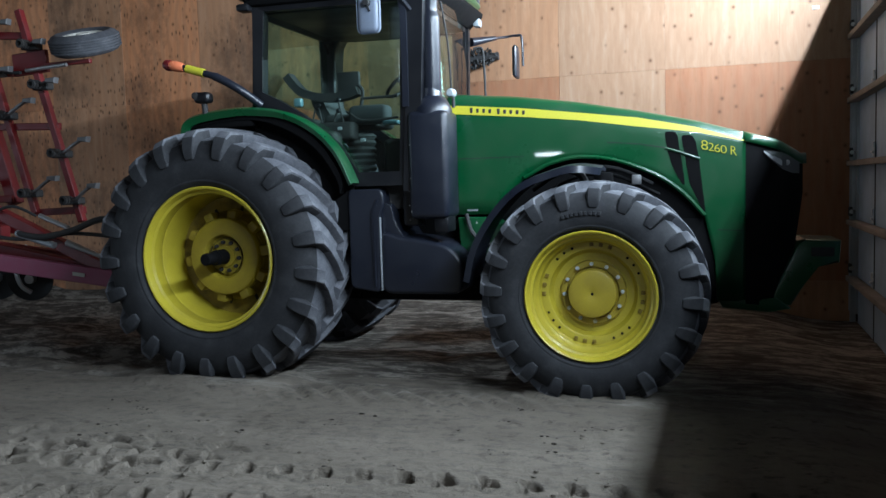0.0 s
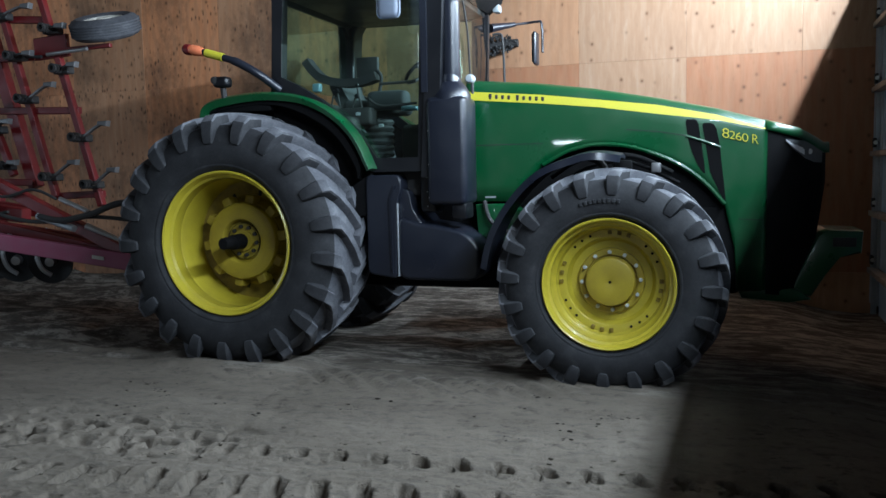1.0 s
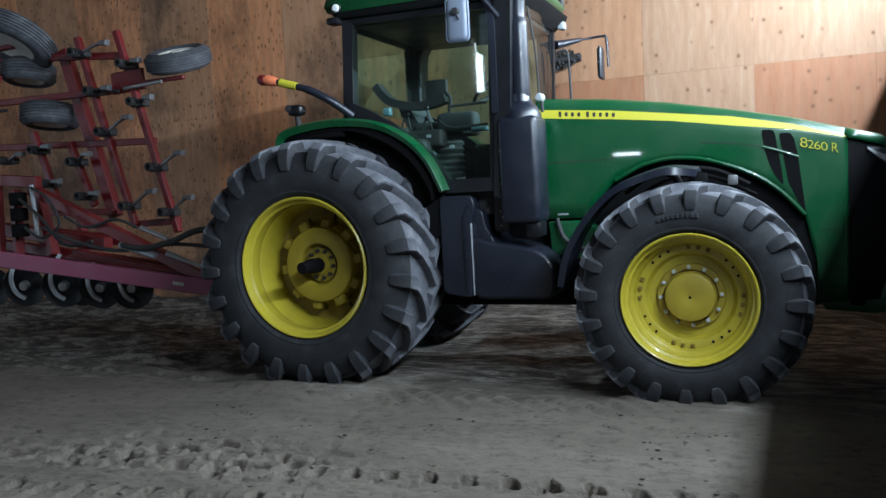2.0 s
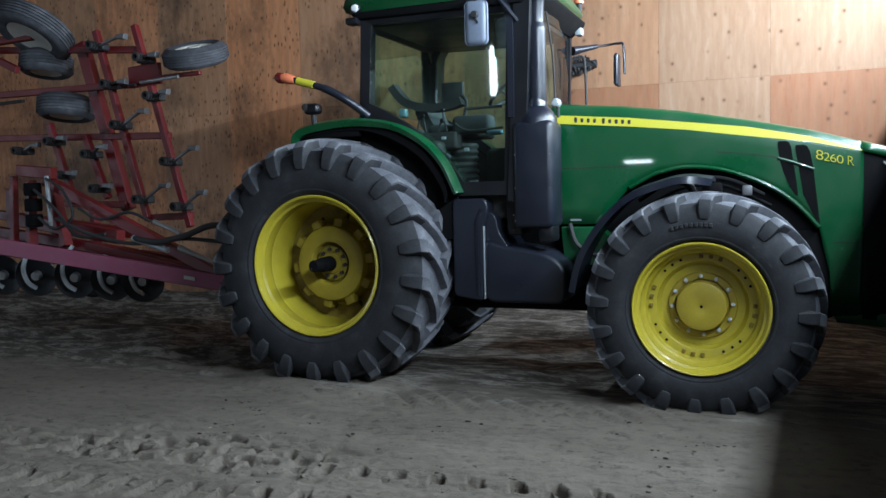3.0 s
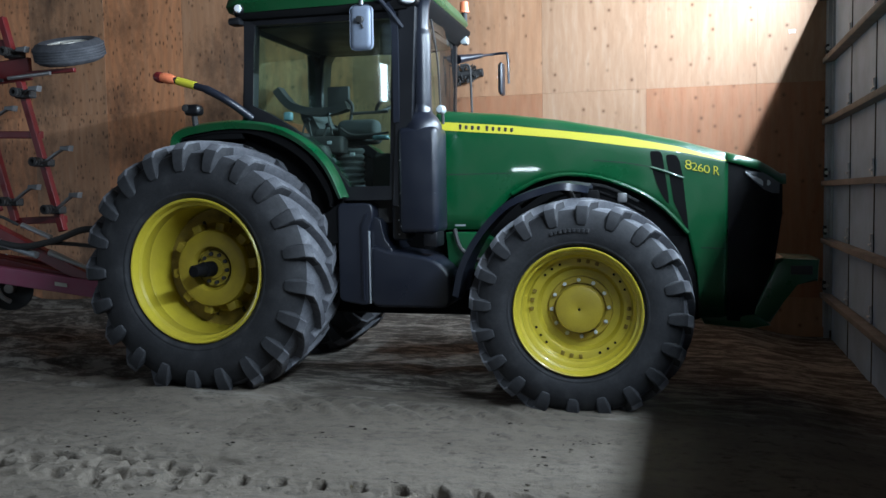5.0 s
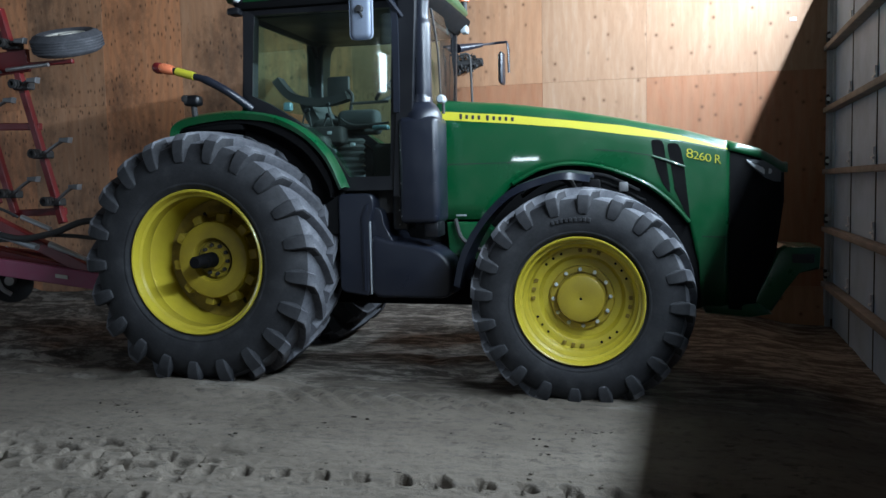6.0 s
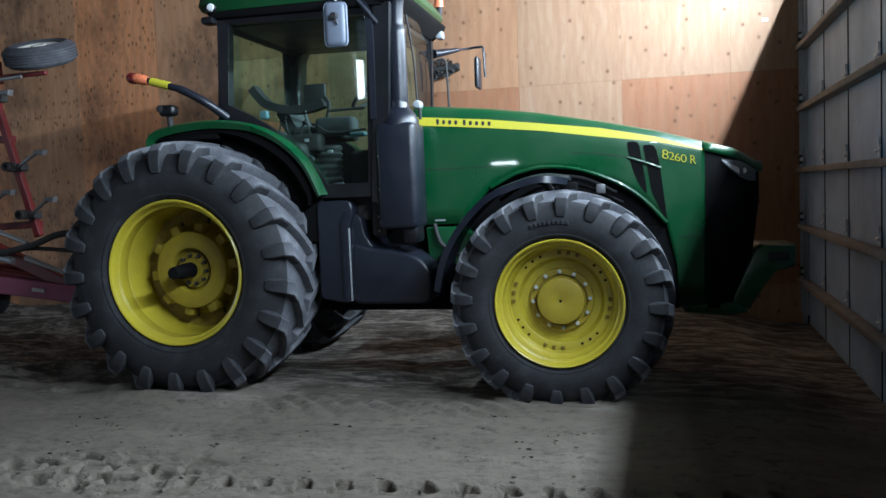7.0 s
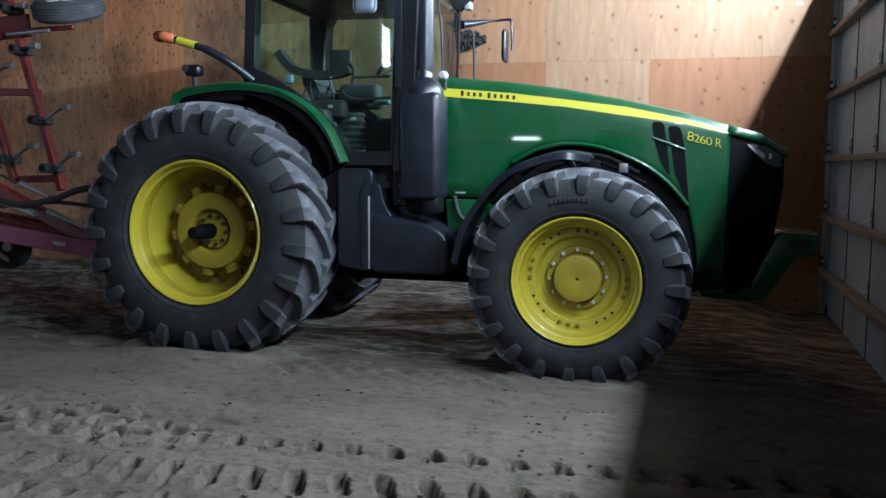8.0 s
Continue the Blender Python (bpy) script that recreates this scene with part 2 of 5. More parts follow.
def glass():
    m = bpy.data.materials.new("tinted_glass")
    m.use_nodes = True
    t = m.node_tree
    t.nodes.clear()
    out = t.nodes.new("ShaderNodeOutputMaterial")
    mix = t.nodes.new("ShaderNodeMixShader")
    tr = t.nodes.new("ShaderNodeBsdfTransparent")
    tr.inputs[0].default_value = (0.80, 0.94, 0.90, 1)
    gl = t.nodes.new("ShaderNodeBsdfGlossy")
    gl.inputs["Roughness"].default_value = 0.03
    fr = t.nodes.new("ShaderNodeLayerWeight")
    fr.inputs["Blend"].default_value = 0.5
    pw = t.nodes.new("ShaderNodeMath")
    pw.operation = "POWER"
    t.links.new(fr.outputs["Facing"], pw.inputs[0])
    pw.inputs[1].default_value = 4.0
    ma = t.nodes.new("ShaderNodeMath")
    ma.operation = "MULTIPLY_ADD"
    t.links.new(pw.outputs[0], ma.inputs[0])
    ma.inputs[1].default_value, ma.inputs[2].default_value = 0.4, 0.095
    t.links.new(ma.outputs[0], mix.inputs[0])
    t.links.new(tr.outputs[0], mix.inputs[1])
    t.links.new(gl.outputs[0], mix.inputs[2])
    t.links.new(mix.outputs[0], out.inputs[0])
    return m


WEATHERED = rubber("weathered_rubber", 2.3)
TREAD = rubber("dust_worn_tread", 3.2)
LUG = rubber("dusty_lug_rubber", 0.9)
RUBBER, DIRT, GLASS = rubber("dusty_rubber", 0.68), dirt(), glass()
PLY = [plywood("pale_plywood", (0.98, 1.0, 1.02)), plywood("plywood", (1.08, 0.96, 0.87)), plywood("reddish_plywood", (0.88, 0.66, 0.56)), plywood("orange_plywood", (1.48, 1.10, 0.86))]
MIRROR, _t, _b = nodes_of("mirror_glass", 0.04, 1.0)
_b.inputs["Base Color"].default_value = (0.8, 0.82, 0.85, 1)


# ---- shapes ----
def mesh_of(bm, name, material, angle=35):
    bmesh.ops.recalc_face_normals(bm, faces=bm.faces)
    me = bpy.data.meshes.new(name)
    bm.to_mesh(me)
    bm.free()
    me.materials.append(material)
    me.shade_smooth()
    me.set_sharp_from_angle(angle=radians(angle))
    return me


def thing(name, base, label, category, group="", kind=""):
    ob = new(name)
    ob.location = base
    ob.empty_display_size = 0.2
    return tagged(ob, label, category, group, kind)


def part(name, bm, material, parent, label="", m=None, angle=35):
    me = bm if isinstance(bm, bpy.types.Mesh) else mesh_of(bm, name, material, angle)
    ob = new(name, me)
    if m is not None:
        ob.matrix_basis = m
    if parent is not None:
        ob.parent = parent
        if parent.type == "EMPTY":
            ob.matrix_parent_inverse = Matrix.Translation(-parent.location)
    if label:
        ob["label"] = label
    return ob


def rbox(lo, hi, r=0.01, seg=2, bm=None):
    """A box with rounded edges."""
    bm = bm or bmesh.new()
    got = bmesh.ops.create_cube(bm, size=1)["verts"]
    for v in got:
        v.co = Vector([(a + b) / 2 + c * (b - a) for a, b, c in zip(lo, hi, v.co)])
    if r > 0:
        es = list({e for v in got for e in v.link_edges})
        bmesh.ops.bevel(bm, geom=es, offset=r, segments=seg, affect="EDGES", profile=0.5)
    return bm


def prism(poly, y0, y1, r=0.01, seg=2, bm=None):
    """A closed outline in x and z, carried from y0 to y1, its rims rounded."""
    bm = bm or bmesh.new()
    a = [bm.verts.new((x, y0, z)) for x, z in poly]
    b = [bm.verts.new((x, y1, z)) for x, z in poly]
    fa, fb = bm.faces.new(a), bm.faces.new(b[::-1])
    n = len(poly)
    for i in range(n):
        bm.faces.new((a[i], b[i], b[(i + 1) % n], a[(i + 1) % n]))
    if r > 0:
        es = list({e for f in (fa, fb) for e in f.edges})
        bmesh.ops.bevel(bm, geom=es, offset=r, segments=seg, affect="EDGES", profile=0.5)
    return bm


def smooth_line(pts, n=6):
    """Points on a smooth line through pts."""
    pts = [Vector(p) for p in pts]
    out = []
    for i in range(len(pts) - 1):
        p0, p1, p2, p3 = pts[max(i - 1, 0)], pts[i], pts[i + 1], pts[min(i + 2, len(pts) - 1)]
        for k in range(n):
            u = k / n
            out.append(0.5 * (2 * p1 + (p2 - p0) * u + (2 * p0 - 5 * p1 + 4 * p2 - p3) * u * u + (3 * p1 - p0 - 3 * p2 + p3) * u ** 3))
    out.append(pts[-1])
    return out


def tube(pts, r, seg=10, bm=None, caps=True, box=None):
    """A round tube along pts, or a bar of the section box (width, height)."""
    bm = bm or bmesh.new()
    pts = [Vector(p) for p in pts]
    rings = []
    for i, p in enumerate(pts):
        d = (pts[min(i + 1, len(pts) - 1)] - pts[max(i - 1, 0)]).normalized()
        side = d.cross(Vector((0, 1, 0)))
        if side.length < 0.05:
            side = d.cross(Vector((0, 0, 1)))
        side.normalize()
        up = side.cross(d)
        if box:
            w, h = box[0] / 2, box[1] / 2
            ring = [side * a + up * b for a, b in ((-w, -h), (w, -h), (w, h), (-w, h))]
        else:
            rr = r[i] if isinstance(r, (list, tuple)) else r
            ring = [side * (rr * math.cos(2 * math.pi * k / seg)) + up * (rr * math.sin(2 * math.pi * k / seg)) for k in range(seg)]
        rings.append([bm.verts.new(p + q) for q in ring])
    n = len(rings[0])
    for a, b in zip(rings, rings[1:]):
        for k in range(n):
            bm.faces.new((a[k], a[(k + 1) % n], b[(k + 1) % n], b[k]))
    if caps:
        bm.faces.new(rings[0][::-1])
        bm.faces.new(rings[-1])
    return bm


def lathe(profile, n=64, bm=None, at=(0, 0, 0)):
    """A turned body about the y axis, from (radius, y) points."""
    bm = bm or bmesh.new()
    rings = []
    for r, y in profile:
        if r < 1e-4:
            rings.append([bm.verts.new((at[0], at[1] + y, at[2]))])
        else:
            rings.append([bm.verts.new((at[0] + r * math.cos(2 * math.pi * k / n), at[1] + y, at[2] + r * math.sin(2 * math.pi * k / n))) for k in range(n)])
    for a, b in zip(rings, rings[1:]):
        for k in range(n):
            q = (k + 1) % n
            if len(b) == 1:
                bm.faces.new((a[k], a[q], b[0]))
            elif len(a) == 1:
                bm.faces.new((a[0], b[q], b[k]))
            else:
                bm.faces.new((a[k], a[q], b[q], b[k]))
    return bm


def loft(rows, bm=None, close=False, caps=False):
    """A skin over rows of equally many points."""
    bm = bm or bmesh.new()
    vs = [[bm.verts.new(p) for p in row] for row in rows]
    n = len(vs[0])
    for a, b in zip(vs, vs[1:]):
        for k in range(n if close else n - 1):
            bm.faces.new((a[k], a[(k + 1) % n], b[(k + 1) % n], b[k]))
    if caps:
        bm.faces.new(vs[0][::-1])
        bm.faces.new(vs[-1])
    return bm


def pillow(poly, y0, y1, r, steps=5):
    """Like prism, with the near rim rounded by r."""
    n = len(poly)
    nrm = []
    area2 = sum(poly[i][0] * poly[(i + 1) % n][1] - poly[(i + 1) % n][0] * poly[i][1] for i in range(n))
    for i in range(n):
        a, b, c = Vector(poly[i - 1]), Vector(poly[i]), Vector(poly[(i + 1) % n])
        d = (b - a).normalized() + (c - b).normalized()
        d.normalize()
        nrm.append(Vector((-d.y, d.x)) * (1 if area2 > 0 else -1))
    rows = []
    for k in range(steps + 1):
        a = math.pi / 2 * k / steps
        ins, y = r * (1 - math.sin(a)), y0 + r * (1 - math.cos(a))
        rows.append([(p[0] + q.x * ins, y, p[1] + q.y * ins) for p, q in zip(poly, nrm)])
    rows.append([(p[0], y1, p[1]) for p in poly])
    return loft(rows, close=True, caps=True)


def rounded(poly, r, n=4):
    """The outline with its corners rounded."""
    out = []
    for i in range(len(poly)):
        a, b, c = Vector(poly[i - 1]), Vector(poly[i]), Vector(poly[(i + 1) % len(poly)])
        ra = min(r, 0.45 * (a - b).length)
        rc = min(r, 0.45 * (c - b).length)
        p, q = b + (a - b).normalized() * ra, b + (c - b).normalized() * rc
        for k in range(n + 1):
            u = k / n
            v = p * (1 - u) ** 2 + b * 2 * u * (1 - u) + q * u * u
            out.append((v.x, v.y))
    return out


YC = 1.25  # the tractor's middle line


def far(bm):
    """The same shape on the tractor's other side."""
    for v in bm.verts:
        v.co.y = 2 * YC - v.co.y
    return bm


def table(xs, ys, x):
    return float(np.interp(x, xs, ys))
# ---- the shed ----
def bays(lo, hi, step):
    return [lo + step * k for k in range(int(round((hi - lo) / step)) + 1)]


def ground_height(x, y):
    """Packed dirt: slow swells, wheel ruts and the prints of a tread."""
    h = 0.022 * noise.noise((x * 0.5, y * 0.8, 3.1)) + 0.012 * noise.noise((x * 0.9, y * 3.2, 7.7))
    h += 0.012 * noise.noise((x * 2.2, y * 6.5, 1.3)) + 0.006 * noise.noise((x * 9, y * 14, 5.0))
    # dirt banked against the plywood
    h += 0.17 * max(0.0, min(1.0, (y - 2.2) / 2.0)) * max(0.0, min(1.0, (5.0 - x) / 1.5))
    # worn lower along the door
    e = max(0.0, min(1.0, (x - 4.3) / 1.0))
    h -= 0.10 * e * e * (3 - 2 * e)
    # streaky ruts behind the tractor
    f = max(0.0, min(1.0, (0.6 - x) / 1.2)) * max(0.0, min(1.0, (y + 0.2) / 0.6))
    h += f * (0.10 * noise.noise((x * 0.8, y * 5.5, 2.0)) + 0.06 * noise.noise((x * 1.6, y * 13, 6.0)))
    f = max(0.0, 1 - abs(x - 2.0) / 1.2) * max(0.0, min(1.0, (y - 0.25) / 0.4))
    h += f * (0.09 * noise.noise((x * 1.3, y * 4.0, 8.0)) + 0.04 * noise.noise((x * 3, y * 11, 6.0)))
    # rows of lug prints: the line's y at x = 0, its slope, the first print's x, half length and half width, depth, lean
    if -3.4 < y < -1.4:
        for y0, slope, x0, hx, hy, deep, lean in ((-1.715, 0.05, 0.11, 0.040, 0.070, 0.055, 0.2), (-1.915, 0.063, 0.007, 0.046, 0.080, 0.085, 0.4), (-2.015, 0.070, 0.195, 0.030, 0.028, 0.055, 0.2),
                                                  (-2.43, 0.082, 0.340, 0.050, 0.135, 0.085, 0.4), (-2.82, 0.09, 0.22, 0.050, 0.135, 0.080, -0.4), (-3.2, 0.09, 0.1, 0.050, 0.12, 0.075, 0.4)):
            if y0 > -1.8 and x > 1.0:
                continue
            d = y - (y0 + slope * x)
            if abs(d) > hy * 1.5:
                continue
            tilt = lean * max(-0.3, min(1.2, x * 0.6 - 0.2))
            u = (x - x0 + tilt * d) / 0.2255
            cell = round(u)
            du = (u - cell) * 0.2255
            rag = 1 + 0.35 * noise.noise((x * 23, y * 23, 2.0))
            q = abs(du / (hx * rag)) ** 3 + abs(d / (hy * rag)) ** 4
            keep = 0.9 + 0.45 * noise.noise((cell * 3.7, y0 * 9, 0.5))
            if q < 1:
                h -= deep * keep * min(1.0, (1 - q) * 2.2)
            elif q < 4:
                h += 0.006 * (1 - abs(q - 2) / 2)
        h += 0.007 * noise.noise((x * 1.3, (y - 0.07 * x) * 22, 6.1))
    # dirt pushed up round the tyres
    for wx, wr in ((0.0, 0.85), (3.05, 0.7)):
        q = ((x - wx) / wr) ** 2 + ((y - 0.12) / 0.42) ** 2
        if q < 1:
            h += (0.055 if wr > 0.8 else 0.03) * (1 - q) ** 0.7
    # scalloped ridge along the wheels' own track
    d = y + 0.16 - 0.03 * noise.noise((x * 1.7, 0.0, 3.3))
    if abs(d) < 0.3 and 0.55 < x < 3.0:
        g = min(1.0, (x - 0.55) / 0.3) * min(1.0, (3.0 - x) / 0.4)
        u = ((x + 0.9 * d) / 0.21) % 1.0
        h += g * max(0.0, 1 - (d / 0.3) ** 2) * (0.035 * max(0.0, 1 - (abs(u - 0.5) / 0.36) ** 3) - 0.012)
    # crumbly grain
    if y < -0.3 and -1.5 < x < 4.6:
        h += 0.005 * noise.noise((x * 21, y * 26, 1.0)) + 0.010 * max(0.0, noise.noise((x * 6, y * 9, 4.4)) - 0.18)
    # scuffed patch
    f = max(0.0, 1 - ((x - 0.1) / 1.3) ** 2) * max(0.0, 1 - ((y + 1.72) / 0.42) ** 2)
    if f > 0:
        h += f * 0.30 * max(-0.25, min(0.0, noise.noise((x * 6.5 + y * 2, y * 9, 9.0)) + 0.05))
    return h


def build_ground():
    xs = bays(-26, -8, 1.0) + bays(-7.75, -3, 0.25) + bays(-2.94, -0.96, 0.06) + bays(-0.942, 4.6, 0.0133) + bays(4.7, 6, 0.1) + [8, 14, 26]
    ys = [-26, -20, -15] + bays(-12, -4, 1.0) + bays(-3.9, -3.3, 0.1) + bays(-3.26, -1.42, 0.0133) + bays(-1.38, 0.5, 0.04) + bays(0.56, 4.7, 0.06) + [6, 10, 26]
    verts = [(x, y, ground_height(x, y) if -8 < x < 6 and -4 < y < 5 else 0.0) for y in ys for x in xs]
    n = len(xs)
    faces = [(j * n + i, j * n + i + 1, (j + 1) * n + i + 1, (j + 1) * n + i) for j in range(len(ys) - 1) for i in range(n - 1)]
    me = bpy.data.meshes.new("ground")
    me.from_pydata(verts, [], faces)
    me.materials.append(DIRT)
    me.shade_smooth()
    tagged(new("ground", me), "packed grey-brown dirt floor with tyre prints and ruts", "floor", kind="structure")


build_ground()
WY = 4.2  # face of the plywood wall
wall_north = part("wall_north", rbox((-14, WY + 0.02, -0.2), (5.62, WY + 0.2, 6.5), 0), PLAIN, None)
tagged(wall_north, "tall shed wall lined with knotty plywood sheets", "wall", kind="structure")


def build_sheets():
    shapes = {}
    for i in range(-13, 3):
        for z0, z1 in ((-0.1, 0.347), (0.348, 2.787), (2.788, 5.227), (5.228, 6.4)):
            x0, x1 = 2.244 + 1.22 * i + 0.0006, 2.244 + 1.22 * (i + 1) - 0.0006
            x1 = min(x1, 5.46)
            row = 0 if z0 < 0 else 1 if z0 < 1 else 2 if z0 < 4 else 3
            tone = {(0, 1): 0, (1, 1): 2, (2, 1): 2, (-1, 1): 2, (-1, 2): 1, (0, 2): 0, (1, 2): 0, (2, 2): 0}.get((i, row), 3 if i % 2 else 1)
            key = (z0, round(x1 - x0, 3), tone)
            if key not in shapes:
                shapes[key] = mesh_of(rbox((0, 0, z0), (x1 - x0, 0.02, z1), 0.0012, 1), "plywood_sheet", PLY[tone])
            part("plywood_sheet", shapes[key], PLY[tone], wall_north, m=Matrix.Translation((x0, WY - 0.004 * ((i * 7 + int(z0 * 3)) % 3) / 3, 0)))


def in_door(bm):
    bmesh.ops.transform(bm, matrix=DOOR, verts=bm.verts)
    return bm


wall_east = part("wall_east", in_door(rbox((0.08, -20, -0.2), (0.25, 0.3, 6.5), 0)), PLAIN, None)
tagged(wall_east, "plain shed wall round a closed overhead door", "wall", kind="structure")
# unseen shelf added to block the strip light and shape its shadow edge
cut_shelf = part("light_cut_shelf", in_door(rbox((-0.137, -12, 3.665), (0.012, 0.0, 3.72), 0.003)), PLAIN, wall_east)


def build_door():
    door = thing("overhead_door", DOOR @ Vector((0.04, -3, 0)), "closed pale sectional overhead door with timber struts and steel hinges", "door", kind="structure")
    door.name = "door_1"
    joints = [-0.16, 0.40, 1.02, 1.66, 2.34, 3.02, 3.69, 3.90]
    tops = [0.40, 1.02, 1.66, 2.34, 3.02]
    seams = [-0.02 - 1.17 * k for k in range(1, 6)]
    for z0, z1 in zip(joints, joints[1:]):
        bm = bmesh.new()
        ys = [-0.14] + seams
        for a, b in zip(ys, ys[1:]):
            rbox((0.012, b + 0.003, z0 + 0.004), (0.06, a - 0.003, z1 - 0.004), 0.006, 1, bm)
        part("door_section", in_door(bm), PANEL, door)
        bm = bmesh.new()
        for s in seams:
            rbox((0.004, s - 0.006, z0 + 0.01), (0.02, s + 0.006, z1 - 0.01), 0.003, 1, bm)
        part("stile", in_door(bm), DARK, door, "thin dark stiles")
    for z in tops:
        part("strut", in_door(rbox((-0.095, -6.0, z - 0.045), (0.008, 0.03, z + 0.012), 0.006)), TAN, door, "dusty timber strut")
    for z in tops:
        for s in seams:
            bm = rbox((-0.012, s - 0.03, z + 0.03), (0.0, s + 0.03, z + 0.12), 0.003, 1)
            tube([(-0.02, s - 0.04, z + 0.075), (-0.02, s + 0.04, z + 0.075)], 0.011, 8, bm)
            rbox((-0.02, s - 0.012, z + 0.10), (0.0, s + 0.012, z + 0.17), 0.003, 1, bm)
            part("hinge", in_door(bm), HINGE, door)
    track = part("track", in_door(rbox((-0.055, -0.085, -0.15), (0.0, -0.03, 3.66), 0.004)), GALV, door, "galvanised vertical roller track")
    part("track_lip", in_door(rbox((-0.065, -0.03, 0.02), (-0.045, -0.012, 3.66), 0.003, 1)), GALV, track)
    for z in tops:
        part("bracket", in_door(rbox((-0.075, -0.12, z + 0.05), (-0.045, -0.02, z + 0.15), 0.004, 1)), DARK, track)
        part("roller", in_door(tube([(-0.06, -0.14, z + 0.1), (-0.02, -0.05, z + 0.1)], 0.022, 10)), STEEL, track)
    part("door_frame", in_door(rbox((-0.012, -0.14, 0), (0.06, -0.085, 3.66), 0.004)), GALV, door)


build_door()
# unseen walls that close the shed; the west gap is added for the fill
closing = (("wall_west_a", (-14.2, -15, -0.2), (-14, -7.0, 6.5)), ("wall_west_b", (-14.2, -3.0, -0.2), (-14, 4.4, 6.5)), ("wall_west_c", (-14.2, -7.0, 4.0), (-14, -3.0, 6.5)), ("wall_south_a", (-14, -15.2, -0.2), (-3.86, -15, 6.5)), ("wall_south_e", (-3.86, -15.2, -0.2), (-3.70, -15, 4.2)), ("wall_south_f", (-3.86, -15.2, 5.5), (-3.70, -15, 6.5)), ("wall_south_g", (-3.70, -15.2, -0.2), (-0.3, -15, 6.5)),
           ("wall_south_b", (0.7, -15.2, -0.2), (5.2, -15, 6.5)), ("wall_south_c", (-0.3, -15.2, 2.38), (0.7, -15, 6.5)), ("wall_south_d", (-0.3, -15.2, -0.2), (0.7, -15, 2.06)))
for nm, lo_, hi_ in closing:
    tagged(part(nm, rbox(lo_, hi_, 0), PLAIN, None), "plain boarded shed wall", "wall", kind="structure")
tagged(part("ceiling", rbox((-14.3, -15.3, 6.5), (6.2, 4.5, 6.6), 0), PLAIN, None), "plain boarded shed ceiling", "ceiling", kind="structure")

strip = thing("strip_lamp", (5.2, 0.2, 4.1), "long slim strip lamp above the overhead door", "lamp")
part("housing", in_door(rbox((-0.02, -9.55, 4.09), (0.078, -0.9, 4.15), 0.01)), WHITE, strip)
part("bracket", in_door(rbox((0.0, -5.7, 4.145), (0.078, -5.5, 4.24), 0.005)), GALV, strip)


# ---- the tractor ----
tractor = thing("tractor", (1.6, YC, 0), "large green farm tractor with yellow rims, parked on dirt", "tractor")


def tyre_mesh(R, W, bead, lugs, sweep, lug_w):
    """R crown radius, W section width, bead the rim radius. The near sidewall lies at y = 0. The carcass, and a lug for each side."""
    dr = R - bead
    half = [(bead - 0.005, 0.05 * W), (bead + 0.03, 0.015 * W), (bead + 0.10 * dr, -0.025 * W), (bead + 0.13 * dr, -0.038 * W), (bead + 0.16 * dr, -0.038 * W), (bead + 0.175 * dr, -0.045 * W), (bead + 0.38 * dr, -0.058 * W),
            (bead + 0.54 * dr, -0.035 * W), (bead + 0.69 * dr, 0.02 * W), (bead + 0.78 * dr, 0.08 * W), (bead + 0.84 * dr, 0.17 * W), (bead + 0.865 * dr, 0.32 * W), (bead + 0.875 * dr, 0.5 * W)]
    prof = half + [(r, W - y) for r, y in half[-2::-1]]
    bm = lathe(prof, 88)
    for f in bm.faces:
        c = f.calc_center_median()
        if math.hypot(c.x, c.z) > bead + 0.77 * dr:
            f.material_index = 1
    carcass = mesh_of(bm, "tyre", RUBBER, 28)
    carcass.materials.append(TREAD)
    top = [(bead + 0.47 * dr, -0.045 * W), (bead + 0.49 * dr, -0.062 * W), (bead + 0.54 * dr, -0.072 * W), (bead + 0.68 * dr, -0.066 * W), (bead + 0.85 * dr, -0.028 * W), (bead + 0.95 * dr, 0.035 * W),
           (bead + 0.982 * dr, 0.14 * W), (bead + 0.995 * dr, 0.31 * W), (R, 0.535 * W)]
    low = [(bead + 0.465 * dr, -0.025 * W), (bead + 0.475 * dr, -0.025 * W), (bead + 0.54 * dr, -0.02 * W), (bead + 0.64 * dr, 0.0), (bead + 0.70 * dr, 0.03 * W), (bead + 0.74 * dr, 0.09 * W), (bead + 0.78 * dr, 0.17 * W), (bead + 0.83 * dr, 0.32 * W), (bead + 0.85 * dr, 0.52 * W)]
    turn = [0.0, 0.0, 0.0, 0.0, 0.0, 0.05, 0.25, 0.57, 1.0]
    wide = [0.55, 0.90, 1.16, 1.26, 1.28, 1.2, 1.05, 0.95, 1.0]
    made = []
    for side in (0, 1):
        rows = []
        for (rt, yt), (rl, yl), tn, wd in zip(top, low, turn, wide):
            a = -sweep * tn
            ht, hb = 0.5 * lug_w * wd / R, 0.5 * lug_w * wd * 1.22 / R
            rm, ym = rt + 0.16 * (rl - rt), yt + 0.16 * (yl - yt)
            row = []
            for r, y, da in ((rl, yl, -hb), (rm, ym, -ht * 1.03), (rt, yt, -ht * 0.86), (rt, yt, ht * 0.86), (rm, ym, ht * 1.03), (rl, yl, hb)):
                row.append((r * math.cos(a + da), W - y if side else y, r * math.sin(a + da)))
            rows.append(row)
        bm = loft(rows, close=True, caps=True)
        for f in bm.faces:
            c = f.calc_center_median()
            if math.hypot(c.x, c.z) > bead + 0.86 * dr:
                f.material_index = 1
        me = mesh_of(bm, "tread_lug", LUG, 28)
        me.materials.append(TREAD)
        made.append(me)
    return carcass, made, lugs


